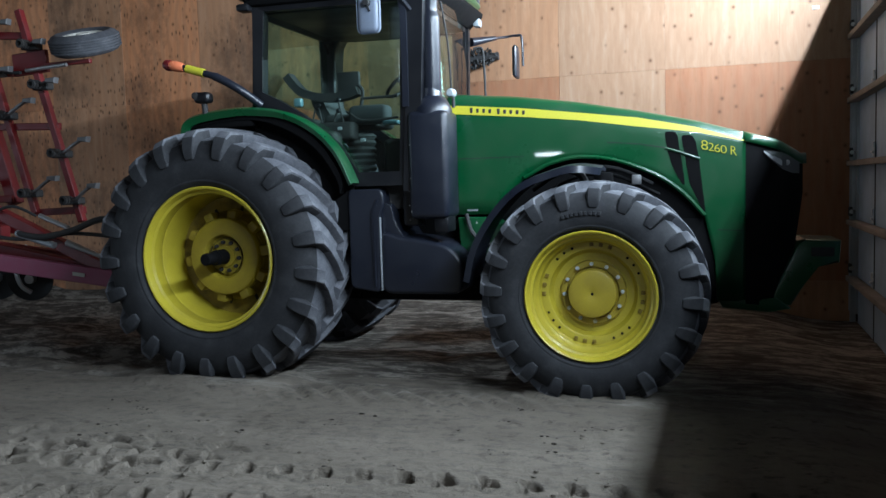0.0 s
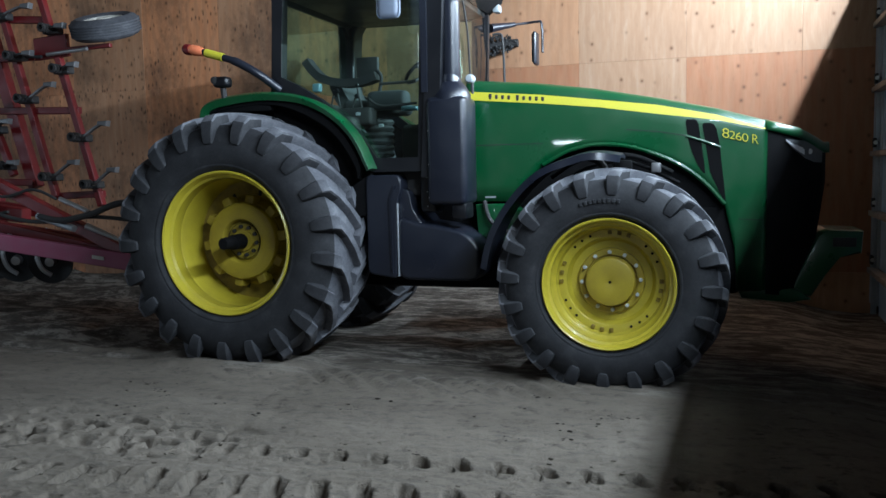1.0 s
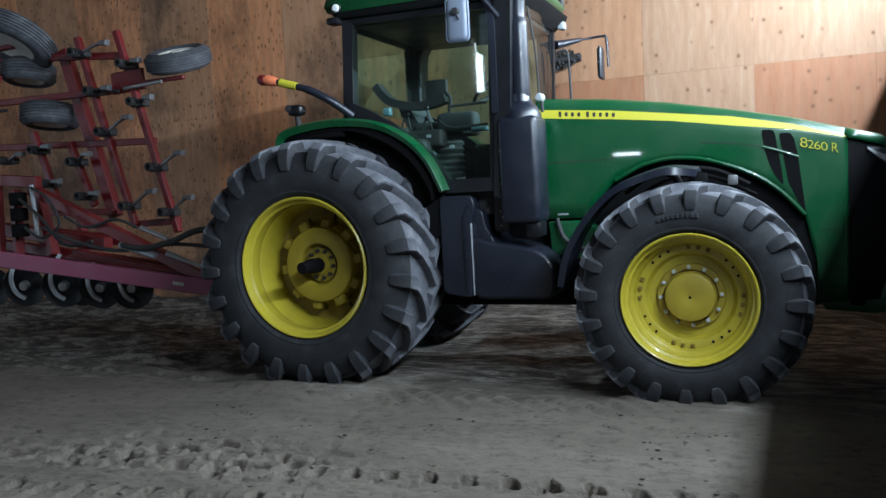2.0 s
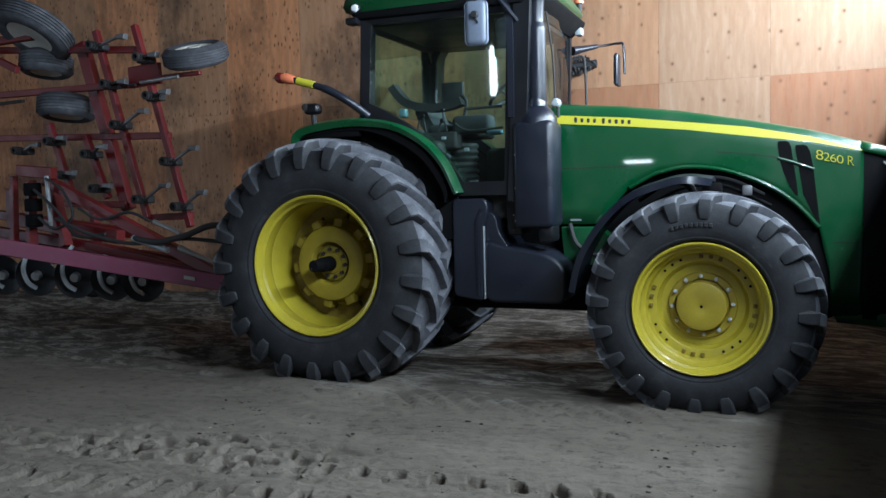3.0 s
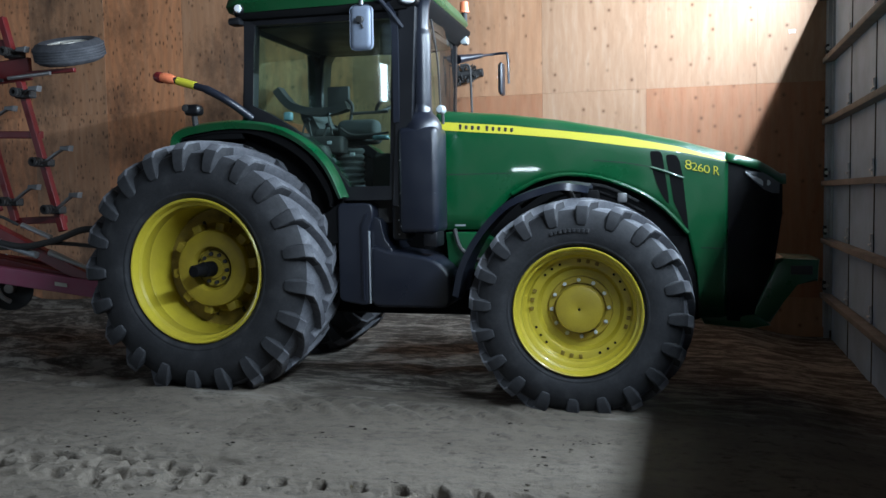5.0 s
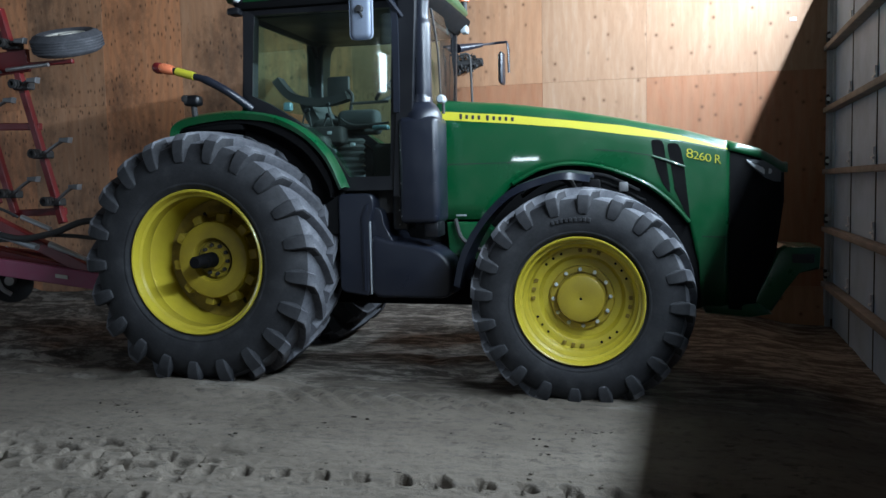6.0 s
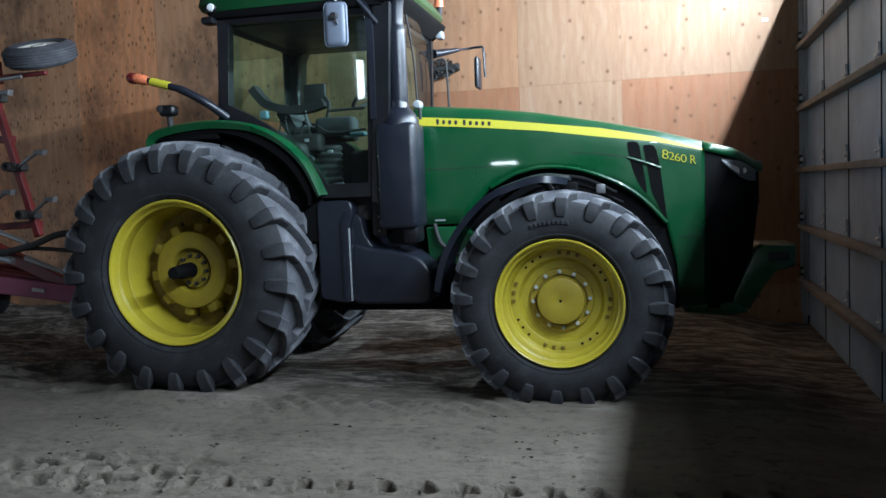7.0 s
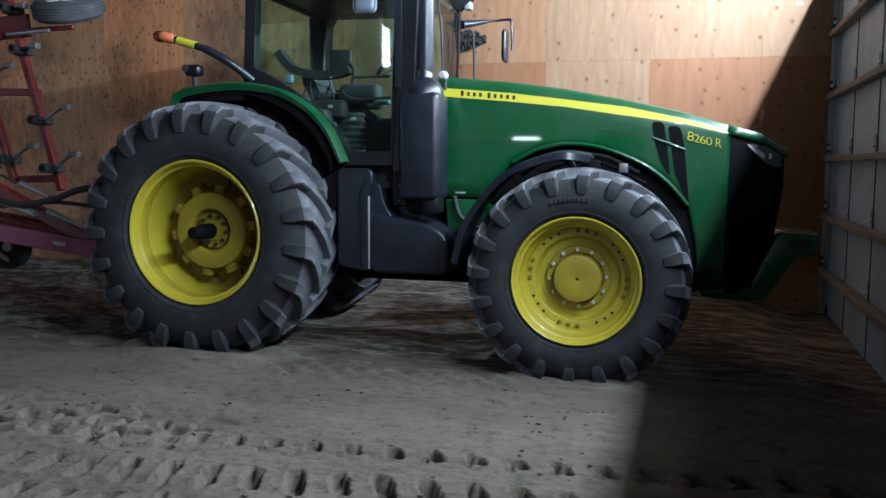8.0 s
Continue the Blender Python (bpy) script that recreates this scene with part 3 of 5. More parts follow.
def put_tyre(kit, wheel, label):
    carcass, lug, n = kit
    part("tyre", carcass, RUBBER, wheel, label)
    for side in (0, 1):
        for k in range(n):
            part("tread_lug", lug[side], RUBBER, wheel, m=pose(0, 0, 0, 0, -360 * (k + 0.5 * side) / n, 0))


MARK = mesh_of(rbox((-0.011, -0.004, -0.014), (0.011, 0.01, 0.014), 0.003, 1), "sidewall_mark", RUBBER)


def sidewall_marks(wheel, r, y, a0, n, step):
    """Raised unreadable lettering as plain blocks."""
    for k in range(n):
        a = a0 - k * step
        part("sidewall_mark", MARK, RUBBER, wheel, m=pose(0, 0, 0, 0, -math.degrees(a) + 90, 0) @ Matrix.Translation((0, y, r)))


REAR_TYRE = tyre_mesh(1.06, 0.66, 0.565, 21, 0.33, 0.092)
FRONT_TYRE = tyre_mesh(0.81, 0.49, 0.448, 20, 0.34, 0.074)
REAR_RIM = mesh_of(lathe([(0.565, 0.05), (0.586, 0.03), (0.588, 0.0), (0.578, -0.010), (0.566, -0.004), (0.556, 0.02), (0.548, 0.05), (0.530, 0.065), (0.526, 0.17), (0.532, 0.18), (0.526, 0.19),
                          (0.520, 0.33), (0.505, 0.37), (0.50, 0.45), (0.50, 0.6), (0.55, 0.61)], 96), "rear_wheel", YELLOW)
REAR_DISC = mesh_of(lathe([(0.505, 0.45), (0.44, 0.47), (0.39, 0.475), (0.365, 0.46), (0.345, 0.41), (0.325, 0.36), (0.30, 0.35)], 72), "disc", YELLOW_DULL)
HUB_RING = mesh_of(lathe([(0.30, 0.36), (0.318, 0.345), (0.322, 0.285), (0.312, 0.268), (0.295, 0.262), (0.205, 0.258), (0.186, 0.262), (0.176, 0.275), (0.172, 0.325), (0.160, 0.335), (0.155, 0.315), (0.09, 0.312), (0.085, 0.29), (0.0, 0.29)], 72), "hub_ring", YELLOW_HUB_SHADED)
AXLE = mesh_of(lathe([(0.0, -0.015), (0.042, -0.015), (0.049, -0.005), (0.050, 0.13), (0.062, 0.135), (0.064, 0.26), (0.05, 0.28)], 28), "axle_bar", VOID)
BOLT = mesh_of(lathe([(0.0, -0.030), (0.009, -0.030), (0.010, -0.016), (0.015, -0.015), (0.016, 0.0), (0.016, 0.02)], 6), "bolt", HINGE)
DULL_BOLT = mesh_of(lathe([(0.0, -0.024), (0.015, -0.024), (0.017, 0.0), (0.017, 0.02)], 8), "bolt", DARK)
HOLE = mesh_of(lathe([(0.0, 0.0), (0.0085, 0.0), (0.010, 0.002), (0.010, 0.01)], 10), "bolt_hole", VOID)
PAD = mesh_of(rbox((-0.045, -0.045, -0.042), (0.055, 0.08, 0.042), 0.016, 2), "cast_pad", YELLOW_HUB_SHADED)
SLOT = mesh_of(rbox((-0.034, -0.006, -0.013), (0.034, 0.02, 0.013), 0.005, 1), "slot", DARK)
NUT = mesh_of(rbox((-0.014, -0.010, -0.014), (0.014, 0.01, 0.014), 0.004, 1), "rim_nut", YELLOW_DULL)
FRONT_RIM = mesh_of(lathe([(0.448, 0.05), (0.462, 0.03), (0.464, 0.0), (0.456, -0.010), (0.446, -0.004), (0.438, 0.02), (0.430, 0.05), (0.414, 0.06), (0.410, 0.11), (0.400, 0.135),
                           (0.385, 0.15), (0.380, 0.185), (0.372, 0.198), (0.325, 0.200), (0.315, 0.205), (0.300, 0.240), (0.288, 0.256), (0.245, 0.260), (0.20, 0.26)], 96), "front_wheel", YELLOW)
FRONT_HUB = mesh_of(lathe([(0.238, 0.262), (0.236, 0.238), (0.228, 0.230), (0.190, 0.230), (0.186, 0.245), (0.180, 0.245), (0.178, 0.225), (0.174, 0.165), (0.168, 0.152), (0.155, 0.147), (0.02, 0.143), (0.010, 0.148), (0.0, 0.148)], 64), "hub", YELLOW_HUB_SHADED)


def ring(mesh, name, material, parent, r, y, n, start=0.0, spin=True, label=""):
    for k in range(n):
        a = start + 2 * math.pi * k / n
        part(name, mesh, material, parent, label, m=Matrix.Translation((r * math.cos(a), y, r * math.sin(a))) @ pose(0, 0, 0, 0, -math.degrees(a) if spin else 0, 0))


def build_wheels():
    for x, z, y0, rear in ((0.0, 1.0, 0.0, True), (3.05, 0.735, -0.03, False)):
        for side in (0, 1):
            m = Matrix.Translation((x, 2 * YC - y0 if side else y0, z)) @ pose(0, 0, 0, 0, 7 if rear else 3, 180 if side else 0)
            if rear:
                w = part("rear_wheel", REAR_RIM, YELLOW, tractor, "yellow deep-dish rear wheel", m)
                put_tyre(REAR_TYRE, w, "black lugged rear tyre, dusty tread")
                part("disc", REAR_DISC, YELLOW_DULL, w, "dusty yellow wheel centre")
                part("hub_ring", HUB_RING, YELLOW_HUB_SHADED, w, "yellow cast hub ring")
                part("axle_bar", AXLE, DARK, w, "dark steel axle end")
                if side == 0:
                    ring(PAD, "cast_pad", YELLOW_HUB_SHADED, w, 0.335, 0.345, 10, 0.25)
                    ring(SLOT, "slot", DARK, w, 0.395, 0.470, 10, 0.25, True, "dark wedge slot")
                    ring(DULL_BOLT, "bolt", DARK, w, 0.120, 0.312, 10)
            else:
                w = part("front_wheel", FRONT_RIM, YELLOW, tractor, "yellow front wheel", m)
                put_tyre(FRONT_TYRE, w, "black lugged front tyre, dusty tread")
                part("hub", FRONT_HUB, YELLOW_DULL, w)
                if side == 0:
                    part("bolt_hole", HOLE, VOID, w, m=Matrix.Translation((0, 0.143, 0)))
                    sidewall_marks(w, 0.585, -0.036, 0.36 + math.pi / 2, 9, 0.055)
                    ring(BOLT, "bolt", STEEL, w, 0.208, 0.230, 12, 0.1, True, "bright wheel bolt")
                    for g in range(8):
                        for d in (-0.19, 0.0, 0.19):
                            a = 3.02 + g * math.pi / 4 + d
                            at = Matrix.Translation((0.352 * math.cos(a), 0.194, 0.352 * math.sin(a)))
                            if g % 2:
                                part("bolt_hole", HOLE, VOID, w, m=at)
                            else:
                                part("rim_nut", NUT, YELLOW_DULL, w, "dusty square nut", m=at @ pose(0, 0, 0, 0, -math.degrees(a), 0))


build_wheels()

# hood: half width, crown and stripe lines along its length
HX = [1.75, 2.36, 2.84, 3.31, 3.77, 4.17, 4.38, 4.55]
HZ = [2.315, 2.262, 2.192, 2.096, 1.992, 1.878, 1.818, 1.71]
SX, ST, SB = [1.80, 2.42, 2.88, 3.33, 3.76, 4.13], [2.195, 2.14, 2.08, 2.02, 1.93, 1.815], [2.125, 2.07, 2.02, 1.95, 1.89, 1.805]
WX, WW = [1.75, 3.0, 3.5, 3.8, 4.13, 4.35, 4.5, 4.56], [0.41, 0.405, 0.39, 0.365, 0.325, 0.27, 0.17, 0.09]
AX = [1.75, 2.20, 2.32, 2.44, 2.61, 2.70, 2.88, 3.15, 3.46, 3.67, 3.83, 3.905, 3.92, 4.7]
AZ = [1.29, 1.29, 1.45, 1.58, 1.67, 1.70, 1.73, 1.70, 1.58, 1.43, 1.25, 0.90, 0.58, 0.56]


def hood_half(x, zb=None):
    w, zt, s1, s0 = table(WX, WW, x), table(HX, HZ, x), table(SX, ST, x), table(SX, SB, x)
    zb = table(AX, AZ, x) if zb is None else zb
    s1 = min(s1, zt - 0.045)
    s0 = min(s0, s1 - 0.008)
    low = s0 - 0.02
    pts = [(w * (1 - 0.06 * (z - 1.80) ** 2), z) for z in [zb + (low - zb) * k / 6 for k in range(7)]]
    return pts + [(w * 0.99, s0), (w * 0.965, s1), (w * 0.90, s1 + 0.55 * (zt - s1)), (w * 0.72, s1 + 0.86 * (zt - s1)), (w * 0.4, zt - 0.006), (0.0, zt)]


def hood_row(x):
    h = hood_half(x)
    return [(x, YC - a, z) for a, z in h] + [(x, YC + a, z) for a, z in h[-2::-1]]


def side_y(x, z):
    """Near face of the hood at a height."""
    h = hood_half(x, 0.4)
    return YC - table([p[1] for p in h[:9]], [p[0] for p in h[:9]], z)


def on_side(outline, proud, n=14):
    """A thin panel that follows the hood's side: outline gives (x, low z, high z) columns."""
    rows = []
    for x, z0, z1 in outline:
        rows.append([(x, side_y(x, z0 + (z1 - z0) * k / n) - proud, z0 + (z1 - z0) * k / n) for k in range(n + 1)])
    back = [[(p[0], p[1] + proud + 0.012, p[2]) for p in row] for row in rows]
    bm = bmesh.new()
    loft([f + b[::-1] for f, b in zip(rows, back)], bm, close=True, caps=True)
    return bm


xs_hood = [1.80 + 0.05 * k for k in range(47)] + [3.83, 3.87, 3.905, 3.92, 4.13]
hood = part("hood", loft([hood_row(x) for x in sorted(set(round(v, 3) for v in xs_hood if v <= 4.131))]), GREEN, tractor, "glossy green sloping hood", angle=50)
sol = hood.modifiers.new("thickness", "SOLIDIFY")
sol.thickness, sol.offset = 0.012, -1
xs_n = [1.81, 2.0, 2.2, 2.42, 2.65, 2.88, 3.1, 3.33, 3.55, 3.76, 3.95, 4.05, 4.12]
part("stripe", on_side([(x, table(SX, SB, x), table(SX, ST, x)) for x in xs_n], 0.003, 4), STRIPE, hood, "yellow tapering stripe")
part("panel_gap", on_side([(x, 1.748, 1.754) for x in (1.82, 2.0, 2.2, 2.44)], 0.002, 1), DARK, hood, "thin dark panel joint")
part("panel_gap", on_side([(x, table([3.92, 4.12], [1.135, 1.125], x) - 0.003, table([3.92, 4.12], [1.135, 1.125], x) + 0.003) for x in (3.93, 4.02, 4.12)], 0.002, 1), DARK, hood)


def vent(rows):
    """A slanted slot in the hood's side from (z, x0, x1) rows."""
    f = [[(x0 + (x1 - x0) * k / 4, side_y(x0 + (x1 - x0) * k / 4, z) - 0.004, z) for k in range(5)] for z, x0, x1 in rows]
    b = [[(p[0], p[1] + 0.02, p[2]) for p in r] for r in f]
    return loft([a + c[::-1] for a, c in zip(f, b)], close=True, caps=True)


part("vent", vent(((1.900, 3.552, 3.60), (1.890, 3.542, 3.622), (1.86, 3.543, 3.636), (1.745, 3.562, 3.652), (1.65, 3.590, 3.668), (1.56, 3.628, 3.680), (1.49, 3.672, 3.686))), VOID, hood, "black slanted side vent")
part("vent", vent(((1.868, 3.675, 3.72), (1.858, 3.664, 3.745), (1.82, 3.668, 3.766), (1.70, 3.690, 3.790), (1.50, 3.722, 3.812), (1.38, 3.775, 3.826), (1.27, 3.826, 3.836))), VOID, hood, "black slanted side vent")
part("panel_gap", on_side([(x, table([3.1, 3.33, 3.545], [1.838, 1.817, 1.777], x) - 0.003, table([3.1, 3.33, 3.545], [1.838, 1.817, 1.777], x) + 0.003) for x in (3.1, 3.2, 3.33, 3.45, 3.54)], 0.002, 1), DARK, hood)
part("small_decal", on_side([(x, 1.318, 1.332) for x in (1.955, 2.0, 2.045)], 0.003, 1), GALV, hood, "small pale decal bar")
part("vent_bar", tube([(3.545, side_y(3.545, 1.77) - 0.004, 1.775), (3.66, side_y(3.66, 1.73) - 0.010, 1.737), (3.795, side_y(3.795, 1.68) - 0.006, 1.684)], 0.010, 8), GREEN, hood)
part("arch_lip", tube(smooth_line([(x, YC - table(WX, WW, x) - 0.004, z) for x, z in zip(AX[3:11], AZ[3:11])], 4), 0.017, 8), GREEN, hood, "green rolled wheel-arch lip")


def nose():
    rows = []
    for x, zb, back in ((4.13, 0.56, 0), (4.22, 0.55, 0), (4.32, 0.55, 0), (4.40, 0.62, 0), (4.47, 0.85, 0), (4.52, 1.15, 0), (4.56, 1.40, 0)):
        w, zt = table(WX, WW, x), table(HX, HZ, x) - 0.06
        h = [(w, zb + (zt - 0.06 - zb) * k / 5) for k in range(6)] + [(w * 0.94, zt - 0.02), (w * 0.7, zt), (0.0, zt + 0.01)]
        rows.append([(x, YC - a, z) for a, z in h] + [(x, YC + a, z) for a, z in h[-2::-1]])
    return loft(rows, caps=True)


grille = part("grille", nose(), VOID, tractor, "black mesh front grille", angle=45)
cap_rows = []
for x in (4.125, 4.2, 4.28, 4.36, 4.44, 4.5, 4.55, 4.585):
    w, zt = table(WX, WW, x) + 0.015, table(HX, HZ, x)
    h = [(w, zt - 0.085), (w * 0.99, zt - 0.05), (w * 0.88, zt - 0.02), (w * 0.6, zt - 0.004), (0, zt)]
    cap_rows.append([(x, YC - a, z) for a, z in h] + [(x, YC + a, z) for a, z in h[-2::-1]])
nose_cap = part("nose_cap", loft(cap_rows), GREEN, tractor, "green nose over the grille", angle=50)
sol = nose_cap.modifiers.new("thickness", "SOLIDIFY")
sol.thickness = 0.015


def headlight():
    rows = []
    for x, z0, z1 in ((4.26, 1.715, 1.73), (4.32, 1.655, 1.725), (4.40, 1.585, 1.715), (4.47, 1.555, 1.69), (4.53, 1.55, 1.665)):
        w = table(WX, WW, x) + 0.012
        rows.append([(x, YC - w, z0), (x, YC - w - 0.008, (z0 + z1) / 2), (x, YC - w + 0.005, z1), (x - 0.02, YC - w + 0.05, z1), (x - 0.02, YC - w + 0.05, z0)])
    return loft(rows, close=True, caps=True)


for flip in (0, 1):
    hl = part("headlight", far(headlight()) if flip else headlight(), LAMP_GLASS, tractor, "clear wraparound headlight")
    if not flip:
        part("bulb", lathe([(0.0, -0.008), (0.018, -0.006), (0.024, 0.004), (0.024, 0.02)], 16, at=(4.43, YC - table(WX, WW, 4.43) - 0.014, 1.635)), HEADLAMP, hl)
        rows = []
        for x, z0, z1 in ((4.262, 1.714, 1.728), (4.32, 1.662, 1.70), (4.36, 1.632, 1.672), (4.395, 1.61, 1.66)):
            y = YC - table(WX, WW, x) - 0.012
            rows.append([(x, y - 0.004, z0), (x, y - 0.009, (z0 + z1) / 2), (x, y - 0.004, z1), (x, y + 0.02, z1), (x, y + 0.02, z0)])
        part("reflector", loft(rows, close=True, caps=True), HEADLAMP, hl, "bright lamp reflector")

# badge and brand mark on the stripe
def character(body, x0, x1, rise):
    """One raised character of the model number, fitted between x0 and x1."""
    font = bpy.data.curves.new("badge", "FONT")
    font.body, font.size, font.extrude = body, 0.105, 0.003
    font.offset = -0.0015
    ob = new("badge", font)
    me = bpy.data.meshes.new_from_object(ob.evaluated_get(bpy.context.evaluated_depsgraph_get()))
    bpy.data.objects.remove(ob)
    me.materials.clear()
    me.materials.append(STRIPE)
    a, b = min(v.co.x for v in me.vertices), max(v.co.x for v in me.vertices)
    for v in me.vertices:
        x = x0 + (v.co.x - a) / (b - a) * (x1 - x0)
        z = 1.757 - 0.235 * (x - 3.808) + v.co.y * rise
        v.co = Vector((x, side_y(x, z) - 0.006 - v.co.z, z))
    return me


for body, u0, u1, rise in (("8", 0.0, 0.19, 1.0), ("2", 0.205, 0.36, 0.85), ("6", 0.375, 0.535, 0.85), ("0", 0.55, 0.72, 0.85), ("R", 0.835, 1.0, 0.95)):
    part("badge", character(body, 3.808 + 0.257 * u0, 3.808 + 0.257 * u1, rise), STRIPE, hood, "yellow model number character")
for k in range(9):
    x = 2.01 + 0.0515 * k + (0.02 if k > 3 else 0)
    zc = (table(SX, ST, x) + table(SX, SB, x)) / 2
    hh = 0.024 if k in (0, 4) else 0.018
    part("brand_mark", rbox((x - 0.012, side_y(x, zc) - 0.007, zc - hh), (x + 0.012, side_y(x, zc) + 0.002, zc + hh), 0.004, 1), DARK, hood)

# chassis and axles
# engine bay in near-black, its shade put into the colour
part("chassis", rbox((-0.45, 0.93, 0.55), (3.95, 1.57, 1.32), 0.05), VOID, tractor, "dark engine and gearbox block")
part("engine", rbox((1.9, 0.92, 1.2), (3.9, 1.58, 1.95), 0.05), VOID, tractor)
part("rear_axle", lathe([(0.15, 0.3), (0.17, 0.5), (0.2, 0.9), (0.2, 1.6), (0.17, 2.0), (0.15, 2.2)], 24, at=(0, 0, 1.0)), DARK, tractor)
part("front_axle", rbox((2.93, 0.2, 0.60), (3.17, 2.3, 0.86), 0.04), DARK, tractor)
part("side_frame", prism([(1.92, 0.98), (2.34, 0.95), (2.42, 1.10), (2.2, 1.27), (1.9, 1.27)], 0.74, 0.95, 0.015), GREEN, tractor, "green frame casting")
part("hose", tube(smooth_line([(1.98, 0.72, 1.30), (2.03, 0.70, 1.15), (2.14, 0.72, 1.06), (2.3, 0.75, 1.02)]), 0.018, 8), DARK, tractor)
part("undertray", prism([(3.92, 0.60), (4.36, 0.60), (4.46, 0.52), (4.3, 0.49), (3.96, 0.52)], 0.95, 1.55, 0.02), GREEN, tractor)
hitch = part("front_bracket", prism([(4.30, 0.56), (4.46, 0.54), (4.64, 0.86), (4.80, 0.87), (4.81, 1.04), (4.56, 1.05), (4.50, 1.0)], 0.98, 1.52, 0.02), GREEN, tractor, "green front weight bracket")
part("slot", rbox((4.60, 0.97, 0.92), (4.76, 0.985, 0.99), 0.006), DARK, hitch)


# rear fenders
def fender():
    line = [(-0.34, 2.03), (-0.31, 2.115), (-0.18, 2.168), (0.13, 2.20), (0.38, 2.19), (0.63, 2.14), (0.87, 2.01), (1.05, 1.82), (1.17, 1.57)]
    pts = smooth_line([(x, 0, z) for x, z in line], 4)
    rows = []
    for i, p in enumerate(pts):
        d = (pts[min(i + 1, len(pts) - 1)] - pts[max(i - 1, 0)]).normalized()
        nrm = Vector((d.z, 0, -d.x))
        lo_ = p + nrm * (0.07 - 0.045 * i / (len(pts) - 1))
        li = p + nrm * 0.02
        rows.append([(lo_.x, 0.265, lo_.z), (p.x, 0.25, p.z - 0.0), (p.x - nrm.x * 0.012, 0.28, p.z - nrm.z * 0.02), (p.x - nrm.x * 0.015, 0.405, p.z - nrm.z * 0.015), (li.x, 0.405, li.z), (li.x, 0.285, li.z), (lo_.x, 0.285, lo_.z)])
    return loft(rows, close=True, caps=True)


for flip in (0, 1):
    part("rear_fender", far(fender()) if flip else fender(), GREEN, tractor, "green arched rear fender", angle=40)


def liner():
    line = [(-0.33, 1.98), (-0.24, 2.075), (0.13, 2.12), (0.40, 2.10), (0.66, 2.0), (0.88, 1.84), (1.03, 1.62), (1.06, 1.5)]
    pts = smooth_line([(x, 0, z) for x, z in line], 4)
    return loft([[(p.x, 0.29, p.z), (p.x, w, p.z), (p.x + 0.02, w, p.z + 0.06), (p.x + 0.02, 0.29, p.z + 0.06)] for p, w in ((p, 0.98 if p.x < 0.24 else 0.40) for p in pts)], close=True, caps=True)


# liners near-black: the wheel arch's shade is in the colour
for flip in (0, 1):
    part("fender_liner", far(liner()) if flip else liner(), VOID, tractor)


# front fenders
def front_fender():
    line = [(3.12, 1.628), (2.95, 1.650), (2.79, 1.622), (2.53, 1.52), (2.32, 1.31), (2.18, 1.07), (2.12, 0.83)]
    pts = smooth_line([(x, 0, z) for x, z in line], 5)
    rows = []
    for i, p in enumerate(pts):
        d = (pts[min(i + 1, len(pts) - 1)] - pts[max(i - 1, 0)]).normalized()
        nrm = Vector((-d.z, 0, d.x))
        u = i / (len(pts) - 1)
        y0 = 0.03 + 0.14 * max(0, 1 - u * 6) ** 2
        a, b, c = p + nrm * 0.012, p + nrm * 0.05, p + nrm * 0.022
        rows.append([(b.x, y0, b.z), (p.x, y0 + 0.015, p.z), (p.x, y0 + 0.05, p.z), (p.x - nrm.x * 0.02, 0.30, p.z - nrm.z * 0.02), (p.x, 0.55, p.z), (c.x, 0.55, c.z), (a.x, 0.3, a.z), (c.x, y0 + 0.05, c.z), (b.x, y0 + 0.015, b.z)])
    return loft(rows, close=True, caps=True)


for flip in (0, 1):
    part("front_fender", far(front_fender()) if flip else front_fender(), GUN, tractor, "black moulded front fender", angle=40)
    bm = tube(smooth_line([(2.85, 0.45, 1.63), (2.95, 0.6, 1.55), (3.0, 0.8, 1.2), (3.0, 0.9, 0.9)]), 0.03, 8)
    part("fender_stay", far(bm) if flip else bm, DARK, tractor)

for pts, r in (([(2.55, 0.62, 1.48), (2.75, 0.58, 1.60), (2.95, 0.60, 1.64), (3.2, 0.66, 1.62), (3.45, 0.72, 1.50)], 0.018), ([(2.6, 0.70, 1.42), (2.85, 0.66, 1.56), (3.15, 0.70, 1.58), (3.5, 0.74, 1.42)], 0.014)):
    part("hose", tube(smooth_line(pts), r, 8), VOID, tractor, "black hose over the front axle")
part("axle_bracket", rbox((3.02, 0.60, 1.46), (3.16, 0.74, 1.60), 0.02), VOID, tractor)
part("axle_bracket", rbox((3.30, 0.62, 1.50), (3.37, 0.70, 1.575), 0.012), WORN, tractor, "small pale bracket over the axle")

# fuel tank and step
tank = part("fuel_tank", pillow(rounded([(1.345, 0.68), (2.01, 0.68), (2.03, 0.95), (1.90, 1.07), (1.70, 1.115), (1.50, 1.14), (1.345, 1.2)], 0.09), 0.40, 1.0, 0.035), GUN, tractor, "dark moulded fuel tank", angle=60)
part("tank_neck", pillow(rounded([(1.33, 1.0), (1.60, 1.05), (1.53, 1.14), (1.46, 1.25), (1.43, 1.40), (1.33, 1.42)], 0.04), 0.44, 1.0, 0.008), GUN, tank, angle=60)
part("rear_tank", pillow(rounded([(1.08, 0.73), (1.335, 0.69), (1.345, 1.30), (1.39, 1.42), (1.37, 1.525), (1.08, 1.525)], 0.05), 0.395, 1.0, 0.016), GUN, tank, angle=60)
part("tank_rib", prism([(1.285, 0.74), (1.305, 0.74), (1.30, 1.34), (1.345, 1.44), (1.32, 1.44), (1.275, 1.34)], 0.385, 0.42, 0.006), GUN, tank)
